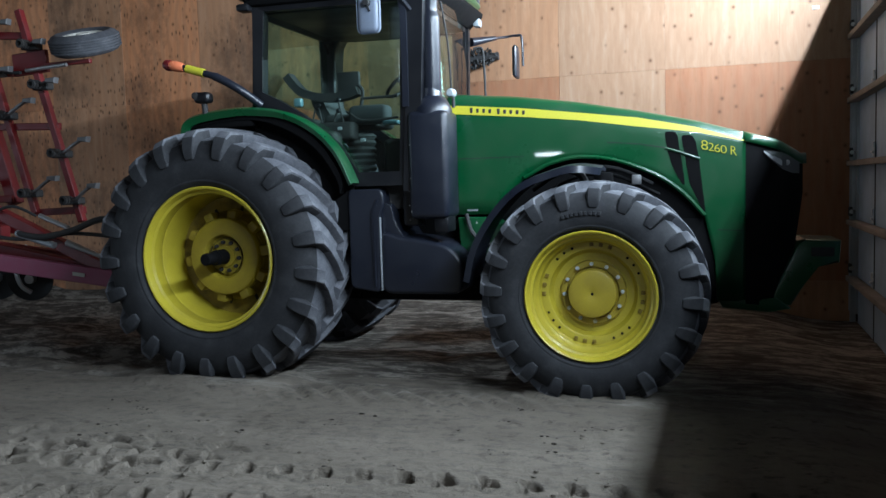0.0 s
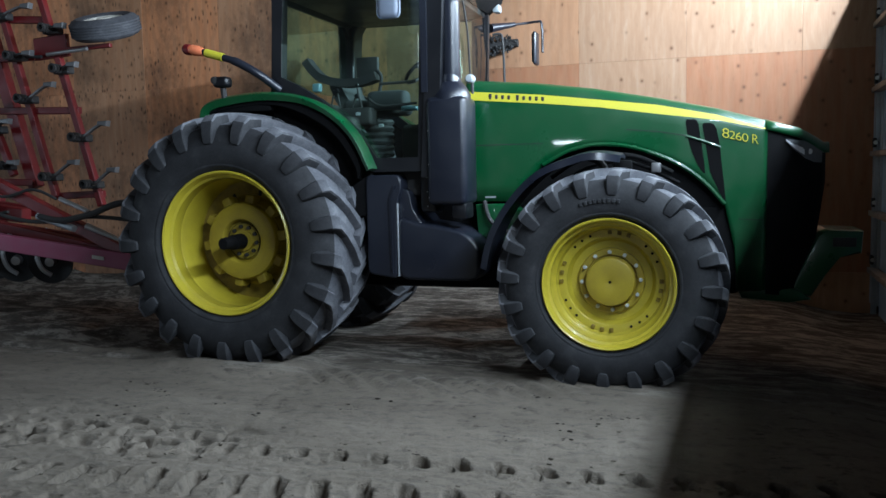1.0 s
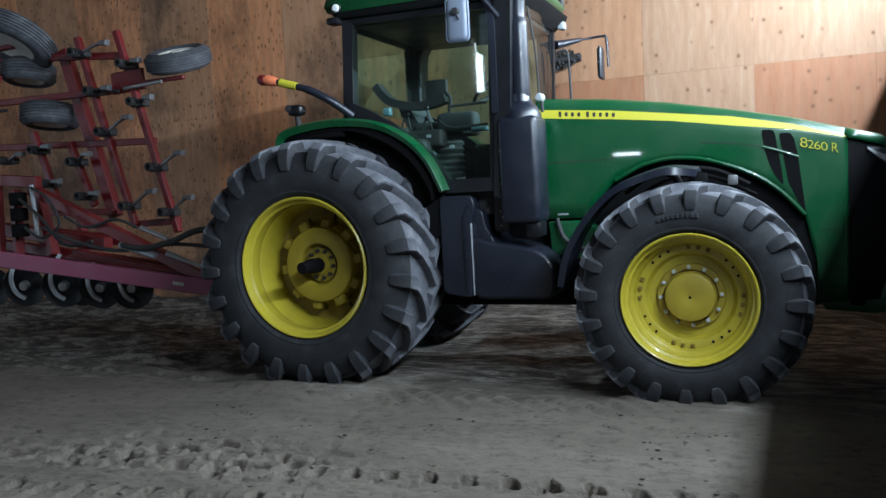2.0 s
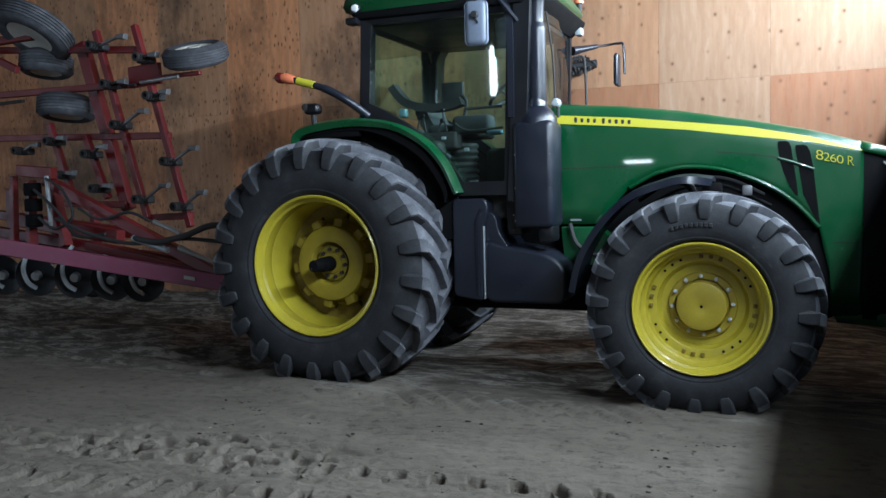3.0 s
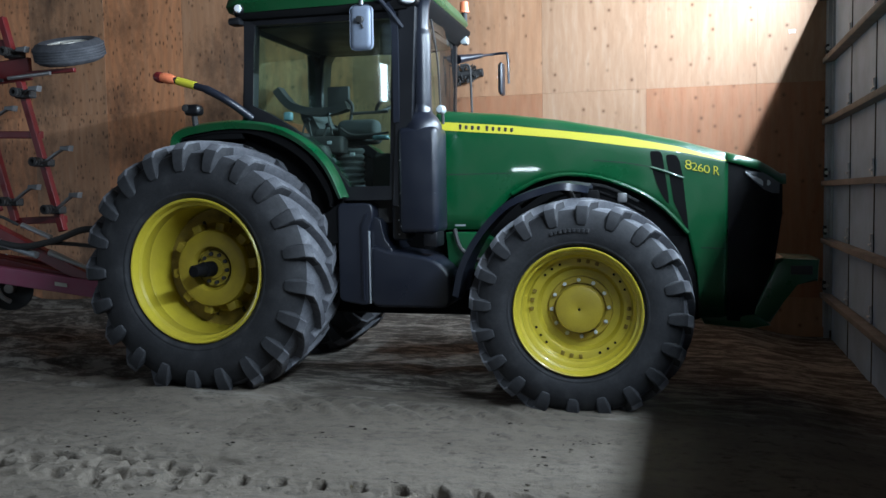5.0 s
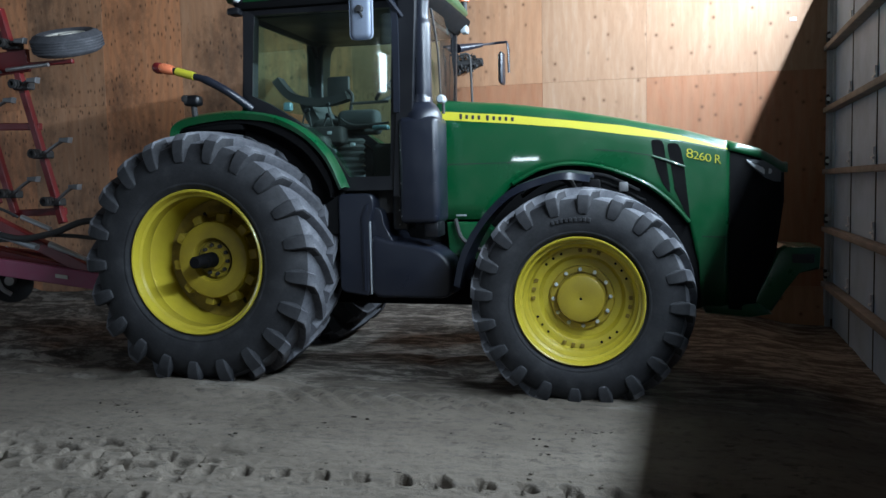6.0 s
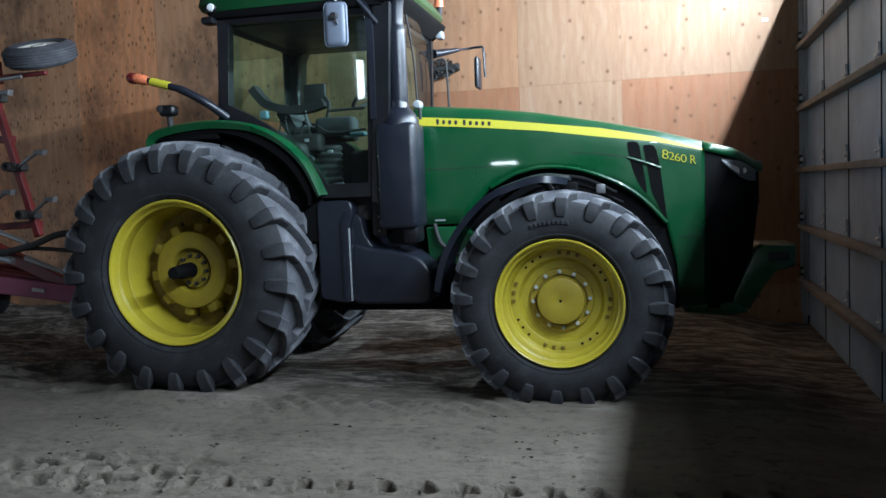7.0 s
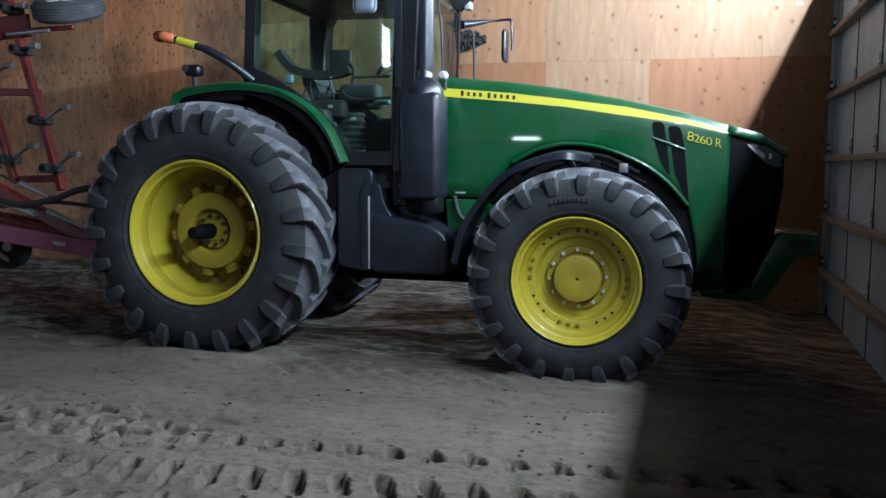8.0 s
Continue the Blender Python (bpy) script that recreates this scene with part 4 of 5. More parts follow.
part("tank_seam", rbox((1.343, 0.394, 0.71), (1.352, 0.42, 1.30), 0.002), GALV, tank, "pale seam strip")

# exhaust stack
bm = rbox((1.61, 0.36, 1.28), (1.93, 0.72, 2.12), 0.045, 3)
stack = part("exhaust_canister", bm, GUN, tractor, "dark grey shielded exhaust canister", angle=50)
part("canister_top", loft([[(1.77 + rx * math.cos(a), 0.54 + ry * math.sin(a), z) for a in [2 * math.pi * k / 28 for k in range(28)]] for rx, ry, z in ((0.158, 0.178, 2.07), (0.155, 0.172, 2.14), (0.125, 0.135, 2.20), (0.085, 0.088, 2.24), (0.074, 0.076, 2.30))], close=True, caps=True), GUN, stack)
part("canister_foot", rbox((1.80, 0.40, 1.17), (1.92, 0.62, 1.30), 0.02), BLACK, stack)
part("shield", rbox((1.52, 0.46, 1.22), (1.66, 0.66, 2.24), 0.03, 3), BLACK, stack)
part("pipe", tube(smooth_line([(1.775, 0.54, 2.22), (1.775, 0.54, 2.70), (1.775, 0.54, 2.86), (1.775, 0.54, 2.95), (1.79, 0.53, 3.10), (1.84, 0.51, 3.22), (1.90, 0.49, 3.32)], 4),
                  [0.074] * 9 + [0.06] * 16, 24), GUN, stack, "tall dark exhaust pipe")
for z in (1.34, 1.6, 1.86, 2.05):
    for x in (1.63, 1.905):
        part("bolt", lathe([(0, -0.008), (0.007, -0.006), (0.009, 0.004)], 8, at=(x, 0.375 if z < 2 else 0.385, z)), STEEL, stack)
for k in range(9):
    part("rivet", lathe([(0, -0.007), (0.005, -0.006), (0.0065, 0.003)], 8, at=(1.585, 0.458, 1.27 + 0.115 * k)), HINGE, stack)
part("work_light", lathe([(0.0, -0.03), (0.026, -0.025), (0.037, 0.0), (0.037, 0.05), (0.025, 0.06)], 20, at=(1.89, 0.66, 2.275)), LENS, tractor, "small round clear work light")
part("lamp_stem", tube([(1.90, 0.70, 2.16), (1.90, 0.70, 2.26)], 0.014, 8), DARK, tractor)
# cab: body frame, posts, roof, glazing
CY = 0.42  # near face of the cab
DOOR_LINE = [(0.385, 3.0), (1.57, 2.98), (1.525, 1.66), (1.175, 1.66), (1.03, 1.87), (0.86, 2.03), (0.70, 2.15), (0.50, 2.27), (0.325, 2.355)]


def cab_side():
    """The dark frame round the side glass."""
    outer = [(0.29, 3.06), (1.70, 3.06), (1.66, 1.55), (1.13, 1.55), (0.97, 1.80), (0.80, 1.97), (0.62, 2.10), (0.42, 2.20), (0.265, 2.25)]
    n = len(outer)
    rows = [[(a[0], CY, a[1]), (b[0], CY - 0.012, b[1]), (b[0], CY + 0.05, b[1]), (a[0], CY + 0.06, a[1])] for a, b in zip(DOOR_LINE, outer)]
    rows.append(rows[0])
    return loft(rows, close=True)


for flip in (0, 1):
    fr = part("cab_frame", far(cab_side()) if flip else cab_side(), BLACK, tractor, "black cab window frame")
    bm = prism(DOOR_LINE, CY + 0.010, CY + 0.015, 0)
    pane = part("side_glass", far(bm) if flip else bm, GLASS, tractor, "tinted side window")
    pane.visible_shadow = False
    back_set = -0.06 if flip else 0.0
    bm = tube([(1.62 + back_set, CY + 0.02, 1.5), (1.66 + back_set, CY + 0.02, 2.2), (1.70 + back_set * 1.6, CY + 0.02, 3.06)], 0, box=(0.13, 0.09))
    part("front_post", far(bm) if flip else bm, BLACK, tractor)
    bm = tube([(0.29, CY + 0.05, 2.2), (0.335, CY + 0.05, 3.06)], 0, box=(0.09, 0.1))
    part("rear_post", far(bm) if flip else bm, BLACK, tractor)
part("post_trim", tube(smooth_line([(1.60, 0.40, 2.16), (1.605, 0.39, 2.6), (1.60, 0.38, 2.95), (1.54, 0.37, 3.08)]), 0, box=(0.05, 0.03)), GUN, tractor, "grey front post trim")
lower = part("cab_floor", rbox((0.35, 0.55, 1.35), (1.68, 1.95, 1.62), 0.04), DARK, tractor)
part("cab_rear_wall", rbox((0.27, 0.5, 1.9), (0.33, 2.0, 2.20), 0.02), DARK, tractor)
part("firewall", rbox((1.64, 0.5, 1.4), (1.72, 2.0, 2.12), 0.02), DARK, tractor)
bm = loft([[(1.70, 0.5, 2.12), (1.76, 0.9, 2.12), (1.77, 1.25, 2.12), (1.74, 1.6, 2.12), (1.67, 2.0, 2.12)], [(1.72, 0.52, 2.6), (1.78, 0.9, 2.6), (1.79, 1.25, 2.6), (1.76, 1.6, 2.6), (1.69, 1.98, 2.6)], [(1.70, 0.5, 3.05), (1.76, 0.9, 3.05), (1.77, 1.25, 3.05), (1.74, 1.6, 3.05), (1.66, 2.0, 3.05)]])
ws = part("windscreen", bm, GLASS, tractor, "tinted curved windscreen")
ws.visible_shadow = False
rw = part("rear_glass", rbox((0.285, 0.55, 2.28), (0.292, 1.95, 3.04), 0), GLASS, tractor, "tinted rear window")
rw.visible_shadow = False
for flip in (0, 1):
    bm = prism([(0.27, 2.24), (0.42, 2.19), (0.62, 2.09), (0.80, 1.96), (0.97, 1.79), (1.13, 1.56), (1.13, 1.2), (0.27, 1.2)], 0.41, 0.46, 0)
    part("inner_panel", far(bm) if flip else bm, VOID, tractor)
part("headliner", rbox((0.36, 0.5, 2.985), (1.68, 2.0, 3.06), 0.02), BLACK, tractor)
part("rear_header", prism([(0.27, 2.975), (0.33, 2.96), (0.40, 3.0), (0.42, 3.06), (0.27, 3.06)], 0.5, 2.0, 0.01), BLACK, tractor)
part("corner_post", pillow(rounded([(0.20, 2.15), (0.37, 2.15), (0.37, 2.90), (0.47, 3.06), (0.20, 3.06)], 0.05), 1.86, 2.06, 0.03), BLACK, tractor, "broad dark corner post")
part("corner_web", loft([[(0.30, 1.86, 2.86), (0.30, 1.86, 3.0), (0.30, 1.70, 3.0)], [(0.33, 1.86, 2.86), (0.33, 1.86, 3.0), (0.33, 1.70, 3.0)]], close=True, caps=True), BLACK, tractor)


def roof():
    rows = []
    for x, y0, z0, z1 in ((0.12, 0.42, 3.14, 3.20), (0.16, 0.36, 3.11, 3.25), (0.28, 0.33, 3.10, 3.29), (0.60, 0.32, 3.10, 3.32), (1.1, 0.32, 3.10, 3.33), (1.5, 0.33, 3.11, 3.32), (1.70, 0.36, 3.14, 3.29), (1.79, 0.42, 3.18, 3.26), (1.83, 0.5, 3.20, 3.24)):
        w = YC - y0
        half = [(w - 0.04, z0), (w, z0 + 0.35 * (z1 - z0)), (w - 0.03, z0 + 0.75 * (z1 - z0)), (w - 0.14, z1), (w * 0.5, z1 + 0.02), (0, z1 + 0.025)]
        rows.append([(x, YC - a, z) for a, z in half] + [(x, YC + a, z) for a, z in half[-2::-1]])
    return loft(rows, close=True, caps=True)


top = part("roof", roof(), GREEN, tractor, "green rounded cab roof", angle=45)
part("roof_underside", prism([(0.20, 3.12), (0.24, 3.04), (1.70, 3.03), (1.82, 3.13), (1.828, 3.165), (1.79, 3.18), (0.22, 3.15)], 0.37, 2.13, 0.03), VOID, top)
def flat_lamp(profile, x, y, z, nm):
    """A turned lamp, pressed to an oval on the roof's front corner."""
    bm = lathe(profile, 24)
    sx, sz = (0.8, 0.8) if nm == "rear_lamp" else (1.35, 0.72)
    bmesh.ops.transform(bm, matrix=Matrix.Translation((x, y, z)) @ pose(0, 0, 0, 0, 6, 0) @ Matrix.Diagonal((sx, 1, sz, 1)), verts=bm.verts)
    return bm


for x, y, z, r, nm in ((0.275, 0.345, 3.13, 0.045, "rear_lamp"), (1.535, 0.33, 3.145, 0.052, "roof_lamp"), (1.72, 0.36, 3.10, 0.045, "roof_lamp")):
    lamp = part(nm, flat_lamp([(0.0, -0.022), (r * 0.7, -0.018), (r, 0.0), (r, 0.05)], x, y, z, nm), HEADLAMP, top, "clear oval roof work lamp")
    part("lamp_rim", flat_lamp([(r + 0.002, -0.006), (r + 0.014, 0.0), (r + 0.014, 0.06)], x, y, z, nm), BLACK, lamp)
part("corner_box", rbox((0.18, 0.33, 3.0), (0.29, 0.45, 3.06), 0.02), BLACK, top)
part("front_lamp", rbox((1.74, 2.02, 3.04), (1.81, 2.14, 3.12), 0.02), LENS, top, "clear front roof lamp")
beacon = part("beacon", lathe([(0.0, -0.06), (0.04, -0.055), (0.045, 0.03), (0.05, 0.035), (0.05, 0.05), (0.0, 0.05)], 20), AMBER, top, "orange beacon", m=Matrix.Translation((1.77, 2.1, 3.40)) @ pose(0, 0, 0, -90, 0, 0))
part("beacon_foot", tube([(1.77, 2.1, 3.22), (1.77, 2.1, 3.36)], 0.03, 12), DARK, top)

# cab inside
seat = part("seat", rbox((0.62, 1.0, 2.06), (1.12, 1.5, 2.19), 0.05, 3), GREY, tractor, "grey cab seat")
part("backrest", tube(smooth_line([(0.64, 1.25, 2.14), (0.58, 1.25, 2.24), (0.55, 1.25, 2.32), (0.54, 1.25, 2.38)]), 0, box=(0.11, 0.44)), GREY, seat)
bm = bmesh.new()
for k in range(6):
    lathe([(0.0, 0.0), (0.115, 0.0), (0.135, 0.025), (0.115, 0.05), (0.0, 0.05)], 24, bm, at=(0, 0.055 * k, 0))
part("bellows", bm, GREY, seat, "grey ribbed seat bellows", m=Matrix.Translation((0.97, 1.0, 1.68)) @ pose(0, 0, 0, 90, 0, 0))
part("armrest", tube(smooth_line([(0.335, 0.92, 2.535), (0.40, 0.92, 2.45), (0.49, 0.92, 2.375), (0.69, 0.92, 2.325), (0.88, 0.92, 2.335), (1.0, 0.92, 2.37)]), 0, box=(0.07, 0.12)), DARK, seat)
part("monitor", rbox((0.80, 0.92, 2.36), (1.0, 0.97, 2.54), 0.012), DARK, seat, "dark display screen")
part("console", rbox((0.92, 0.82, 2.08), (1.28, 1.0, 2.24), 0.05, 3), GREY, seat)
part("lever", tube(smooth_line([(1.02, 0.9, 2.24), (1.04, 0.9, 2.36), (1.0, 0.9, 2.42)]), 0.016, 8), DARK, seat)
part("floor_console", rbox((1.20, 0.9, 1.62), (1.48, 1.12, 1.95), 0.05, 3), GREY, tractor, "grey moulded floor console")
part("side_console", rbox((0.50, 0.60, 1.62), (0.90, 0.80, 2.02), 0.05, 3), DARK, tractor)
col = part("steering_column", tube(smooth_line([(1.52, 1.25, 1.62), (1.46, 1.25, 2.0), (1.36, 1.25, 2.36)]), [0.09] * 8 + [0.06] * 5, 14), DARK, tractor)
wheel_pts = [(0.19 * math.cos(2 * math.pi * k / 32), 0.19 * math.sin(2 * math.pi * k / 32)) for k in range(33)]
ax, ay = Vector((0.78, 0, 0.62)), Vector((0, 1, 0))
part("steering_wheel", tube([Vector((1.30, 1.25, 2.46)) + ax * a + ay * b for a, b in wheel_pts], 0.017, 8, caps=False), DARK, col, "black steering wheel")
part("spoke", tube([Vector((1.30, 1.25, 2.46)) - ay * 0.18, Vector((1.31, 1.25, 2.43)), Vector((1.30, 1.25, 2.46)) + ay * 0.18], 0.014, 8), DARK, col)
part("dash", rbox((1.40, 1.05, 2.2), (1.60, 1.45, 2.36), 0.04, 3), DARK, tractor)
# pale blue blocks stand in for cyan glints behind the cab glass
PALE = paint("pale_blue_glint", (0.12, 0.22, 0.25), rough=0.2, amount=0.1)
for a, b, nm in (((0.46, 0.74, 2.245), (0.535, 0.80, 2.32), "blue_glint"), ((1.26, 0.76, 2.055), (1.40, 0.84, 2.095), "wide_blue_glint")):
    part(nm, rbox(a, b, 0.016, 3), PALE, seat, "small pale blue block standing in for a glint")
for x, z, tall, lean in ((0.60, 2.20, 0.15, 0.03), (0.70, 2.19, 0.17, -0.02), (0.79, 2.17, 0.14, 0.04), (0.66, 2.08, 0.10, 0.05), (0.90, 2.20, 0.20, -0.03)):
    stick = part("lever", tube(smooth_line([(x, 0.80, z - 0.12), (x + lean, 0.80, z), (x + lean * 1.5, 0.80, z + tall - 0.12)]), 0.009, 6), DARK, seat)
    part("knob", lathe([(0.0, -0.022), (0.016, -0.016), (0.022, 0.0), (0.016, 0.016), (0.0, 0.022)], 12, at=(x + lean * 1.5, 0.80, z + tall - 0.11)), BLACK, stick)
part("lever_box", rbox((0.58, 0.74, 1.95), (1.0, 0.90, 2.10), 0.03, 3), DARK, seat)
# bright plates added where glints show inside the cab
for x, z in ((0.885, 2.044), (1.09, 1.94)):
    part("glint_plate", rbox((x - 0.022, 0.735, z - 0.014), (x + 0.022, 0.76, z + 0.014), 0.006, 2), HINGE, seat, "bright metal plate standing in for a glint")
part("handle", tube([(1.18, 0.50, 2.255), (1.50, 0.49, 2.26)], 0.012, 8), DARK, tractor)
part("handle", tube(smooth_line([(1.08, 0.52, 2.14), (1.2, 0.5, 2.08), (1.50, 0.49, 2.09)]), 0.010, 8), DARK, tractor)

# added near-black filler: shade under the fender, hiding the wall behind
for flip in (0, 1):
    bm = rbox((-0.28, 0.30, 2.065), (0.30, 0.99, 2.15), 0.02)
    rbox((-0.30, 0.90, 1.5), (0.30, 0.97, 2.10), 0.01, 1, bm)
    part("fender_gap_filler", far(bm) if flip else bm, VOID, tractor)

# mirrors
near_mirror = part("mirror_arm", tube(smooth_line([(1.66, 0.40, 2.90), (1.58, 0.30, 3.02), (1.50, 0.18, 3.12), (1.44, 0.10, 3.10), (1.43, 0.09, 2.92)]), 0.017, 8), GUN, tractor)
part("mirror_head", rbox((1.345, 0.06, 2.68), (1.525, 0.12, 3.02), 0.045, 4), MIRROR_BACK, near_mirror, "pale blue-grey mirror back")
part("mirror_knob", lathe([(0, -0.03), (0.024, -0.028), (0.03, 0.0), (0.03, 0.03)], 14, at=(1.435, 0.055, 2.905)), DARK, near_mirror)
part("knob_stem", tube([(1.435, 0.045, 2.9), (1.46, 0.05, 2.84)], 0.007, 6), DARK, near_mirror)
fm = part("mirror_arm", tube(smooth_line([(1.70, 2.15, 2.92), (1.85, 2.4, 2.98), (1.93, 2.6, 3.02), (2.05, 2.62, 3.03), (2.10, 2.62, 3.0), (2.11, 2.62, 2.72)]), 0.013, 8), GUN, tractor)
part("arm_sleeve", tube([(1.69, 2.14, 2.915), (1.87, 2.42, 2.985)], [0.045, 0.022], 12), GUN, fm)
part("mirror_head", rbox((2.02, 2.53, 2.60), (2.06, 2.71, 2.93), 0.022, 3), GUN, fm, "upright wing mirror")
part("mirror_face", rbox((2.011, 2.55, 2.625), (2.019, 2.69, 2.905), 0.002), MIRROR, fm)
part("handrail", tube(smooth_line([(1.70, 2.18, 2.86), (1.78, 2.2, 2.86), (1.80, 2.2, 2.75), (1.81, 2.2, 2.4), (1.81, 2.2, 2.1)]), 0.012, 8), DARK, tractor, "thin dark grab rail")
part("wiper", tube(smooth_line([(1.80, 0.75, 3.02), (1.81, 0.9, 2.7), (1.80, 1.0, 2.35)]), 0.009, 6), DARK, tractor)

# warning lamp arm and rear work light
arm = part("lamp_arm", tube(smooth_line([(0.34, 0.40, 2.24), (0.22, 0.28, 2.36), (0.06, 0.22, 2.46), (-0.06, 0.2, 2.503), (-0.27, 0.2, 2.565)], 5), [0.034] * 12 + [0.028] * 9, 12), GUN, tractor, "curved dark lamp arm")
part("reflector_band", tube([(-0.055, 0.2, 2.503), (-0.215, 0.2, 2.55)], 0.034, 12), STRIPE, arm, "yellow reflective band")
part("amber_lamp", loft([[(x, 0.2 + ry * math.cos(a), z + rz * math.sin(a)) for a in [2 * math.pi * k / 16 for k in range(16)]] for x, z, ry, rz in
                        ((-0.24, 2.558, 0.034, 0.034), (-0.27, 2.568, 0.045, 0.042), (-0.33, 2.58, 0.05, 0.046), (-0.36, 2.584, 0.04, 0.036))], close=True, caps=True), AMBER, arm, "amber warning lamp")
part("red_lamp", loft([[(x, 0.2 + r * math.cos(a), z + r * math.sin(a)) for a in [2 * math.pi * k / 16 for k in range(16)]] for x, z, r in
                      ((-0.36, 2.584, 0.046), (-0.40, 2.59, 0.046), (-0.425, 2.592, 0.03))], close=True, caps=True), RED, arm, "red end lens")
wl = part("rear_work_light", rbox((-0.19, 0.22, 2.27), (-0.05, 0.33, 2.36), 0.03, 3), BLACK, tractor, "black rear work light")
part("light_stem", tube([(-0.11, 0.28, 2.17), (-0.12, 0.28, 2.28)], 0.025, 10), DARK, wl)
part("light_nub", lathe([(0, -0.03), (0.03, -0.02), (0.035, 0.03)], 12, at=(-0.17, 0.24, 2.33)), DARK, wl)
# drawbar and linkage behind
part("drawbar", rbox((-1.15, 1.17, 0.50), (-0.3, 1.33, 0.58), 0.015), DARK, tractor)
part("lift_arm", tube([(-0.3, 0.9, 0.75), (-1.05, 0.85, 0.72)], 0, box=(0.09, 0.05)), DARK, tractor)
part("rear_linkage", rbox((-0.75, 0.95, 0.6), (-0.4, 1.55, 1.45), 0.05), DARK, tractor)

# ---- the cultivator ----
cult = thing("cultivator", (-4.2, 2.0, 0), "folded dark red field cultivator with spring tines behind the tractor", "implement")
CP = 2.4


def bar(name, a, b, w, h, material=RED, label="", parent=None):
    bm = tube([a, b], 0, box=(w, h))
    bmesh.ops.bevel(bm, geom=bm.edges[:], offset=0.008, segments=1, affect="EDGES")
    return part(name, bm, material, parent or cult, label)


main = bar("main_beam", (-4.88, 2.50, 3.64), (-4.24, 2.50, 1.46), 0.16, 0.12, RED, "thick dark red wing beam")
for a, b in (((-4.54, 2.40, 3.75), (-3.85, 2.40, 1.34)), ((-3.91, 2.40, 3.76), (-3.19, 2.40, 1.23)), ((-5.42, 2.40, 2.62), (-5.05, 2.40, 1.56)), ((-4.81, 2.40, 2.44), (-4.48, 2.40, 1.61))):
    bar("wing_rail", a, b, 0.085, 0.08)
for a, b in (((-6.41, 2.44, 3.67), (-3.88, 2.44, 3.46)), ((-6.50, 2.44, 3.06), (-4.08, 2.44, 3.04)), ((-6.59, 2.44, 2.48), (-3.46, 2.44, 2.37)), ((-3.92, 2.44, 1.35), (-3.18, 2.44, 1.37)), ((-5.46, 2.44, 1.56), (-4.21, 2.44, 1.52))):
    bar("cross_bar", a, b, 0.085, 0.07)


def gauge_wheel(c, r, w, tilt, lean, label):
    m = Matrix.Translation(c) @ pose(0, 0, 0, tilt, 0, lean)
    rim = part("gauge_wheel", lathe([(0.0, 0.02), (r * 0.2, 0.0), (r * 0.25, 0.05), (r * 0.48, 0.06), (r * 0.52, 0.015), (r * 0.57, 0.01), (r * 0.55, w * 0.5), (r * 0.57, w - 0.01), (r * 0.5, w - 0.02), (r * 0.2, w - 0.05), (0, w - 0.04)], 40), WHITE, cult, "white wheel centre", m)
    prof = [(r * 0.55, 0.03), (r * 0.6, 0.0), (r * 0.78, -0.02), (r * 0.9, 0.0), (r * 0.96, 0.03)]
    n = 5
    for k in range(n):
        a, b = 0.03 + (w - 0.06) * k / n, 0.03 + (w - 0.06) * (k + 1) / n
        prof += [(r, a + 0.006), (r, b - 0.006), (r * 0.965, b - 0.004), (r * 0.965, b + 0.004)]
    prof += [(r * 0.96, w - 0.03), (r * 0.9, w), (r * 0.78, w + 0.02), (r * 0.6, w), (r * 0.55, w - 0.03)]
    part("tyre", lathe(prof, 48), WEATHERED, rim, label)


gauge_wheel((-3.02, 2.40, 3.42), 0.395, 0.21, -70, 6, "ribbed implement tyre, tipped flat")
gauge_wheel((-5.24, 2.55, 2.96), 0.37, 0.26, -98, 4, "ribbed implement tyre, tipped flat")
gauge_wheel((-5.40, 2.30, 3.92), 0.51, 0.26, -122, -14, "large ribbed implement tyre")
gauge_wheel((-5.61, 2.60, 3.57), 0.34, 0.26, -98, 4, "ribbed implement tyre, tipped flat")
bar("wheel_bracket", (-4.01, 2.38, 3.11), (-3.52, 2.38, 3.14), 0.26, 0.06)
bar("wheel_arm", (-3.55, 2.36, 3.08), (-2.90, 2.36, 3.09), 0.05, 0.05)
part("ram", tube([(-3.77, 2.30, 3.03), (-3.19, 2.30, 3.06)], 0.022, 10), STEEL, cult, "bright hydraulic ram")
part("ram_rod", tube([(-4.36, 2.30, 3.04), (-3.85, 2.30, 3.01)], 0.02, 10), DARK, cult)


def tine(c, length, rise, bright=True):
    """A clamp on the rail with a spring tine and sweep."""
    c = Vector(c)
    bm = rbox(c + Vector((-0.13, -0.07, -0.045)), c + Vector((0.10, 0.05, 0.045)), 0.015, 1)
    for k in range(3):
        lathe([(0.03, -0.02), (0.055, -0.015), (0.055, 0.015), (0.03, 0.02)], 12, bm, at=(c.x - 0.02, c.y - 0.09 - 0.045 * k, c.z + 0.01))
    cl = part("tine_clamp", bm, DARK, cult, "black coil clamp")
    p = [c + Vector((0.04, -0.08, 0.0)), c + Vector((length * 0.35, -0.12, rise * 0.2)), c + Vector((length * 0.75, -0.14, rise * 0.7)), c + Vector((length, -0.12, rise))]
    part("tine", tube(smooth_line(p), 0, box=(0.022, 0.045)), DARK if not bright else WORN, cl)
    e = p[-1]
    part("sweep", prism([(e.x - 0.07, e.z - 0.03), (e.x + 0.06, e.z - 0.045), (e.x + 0.075, e.z + 0.02), (e.x - 0.06, e.z + 0.015)], e.y - 0.05, e.y + 0.03, 0.008, 1), WORN, cl, "worn grey sweep")


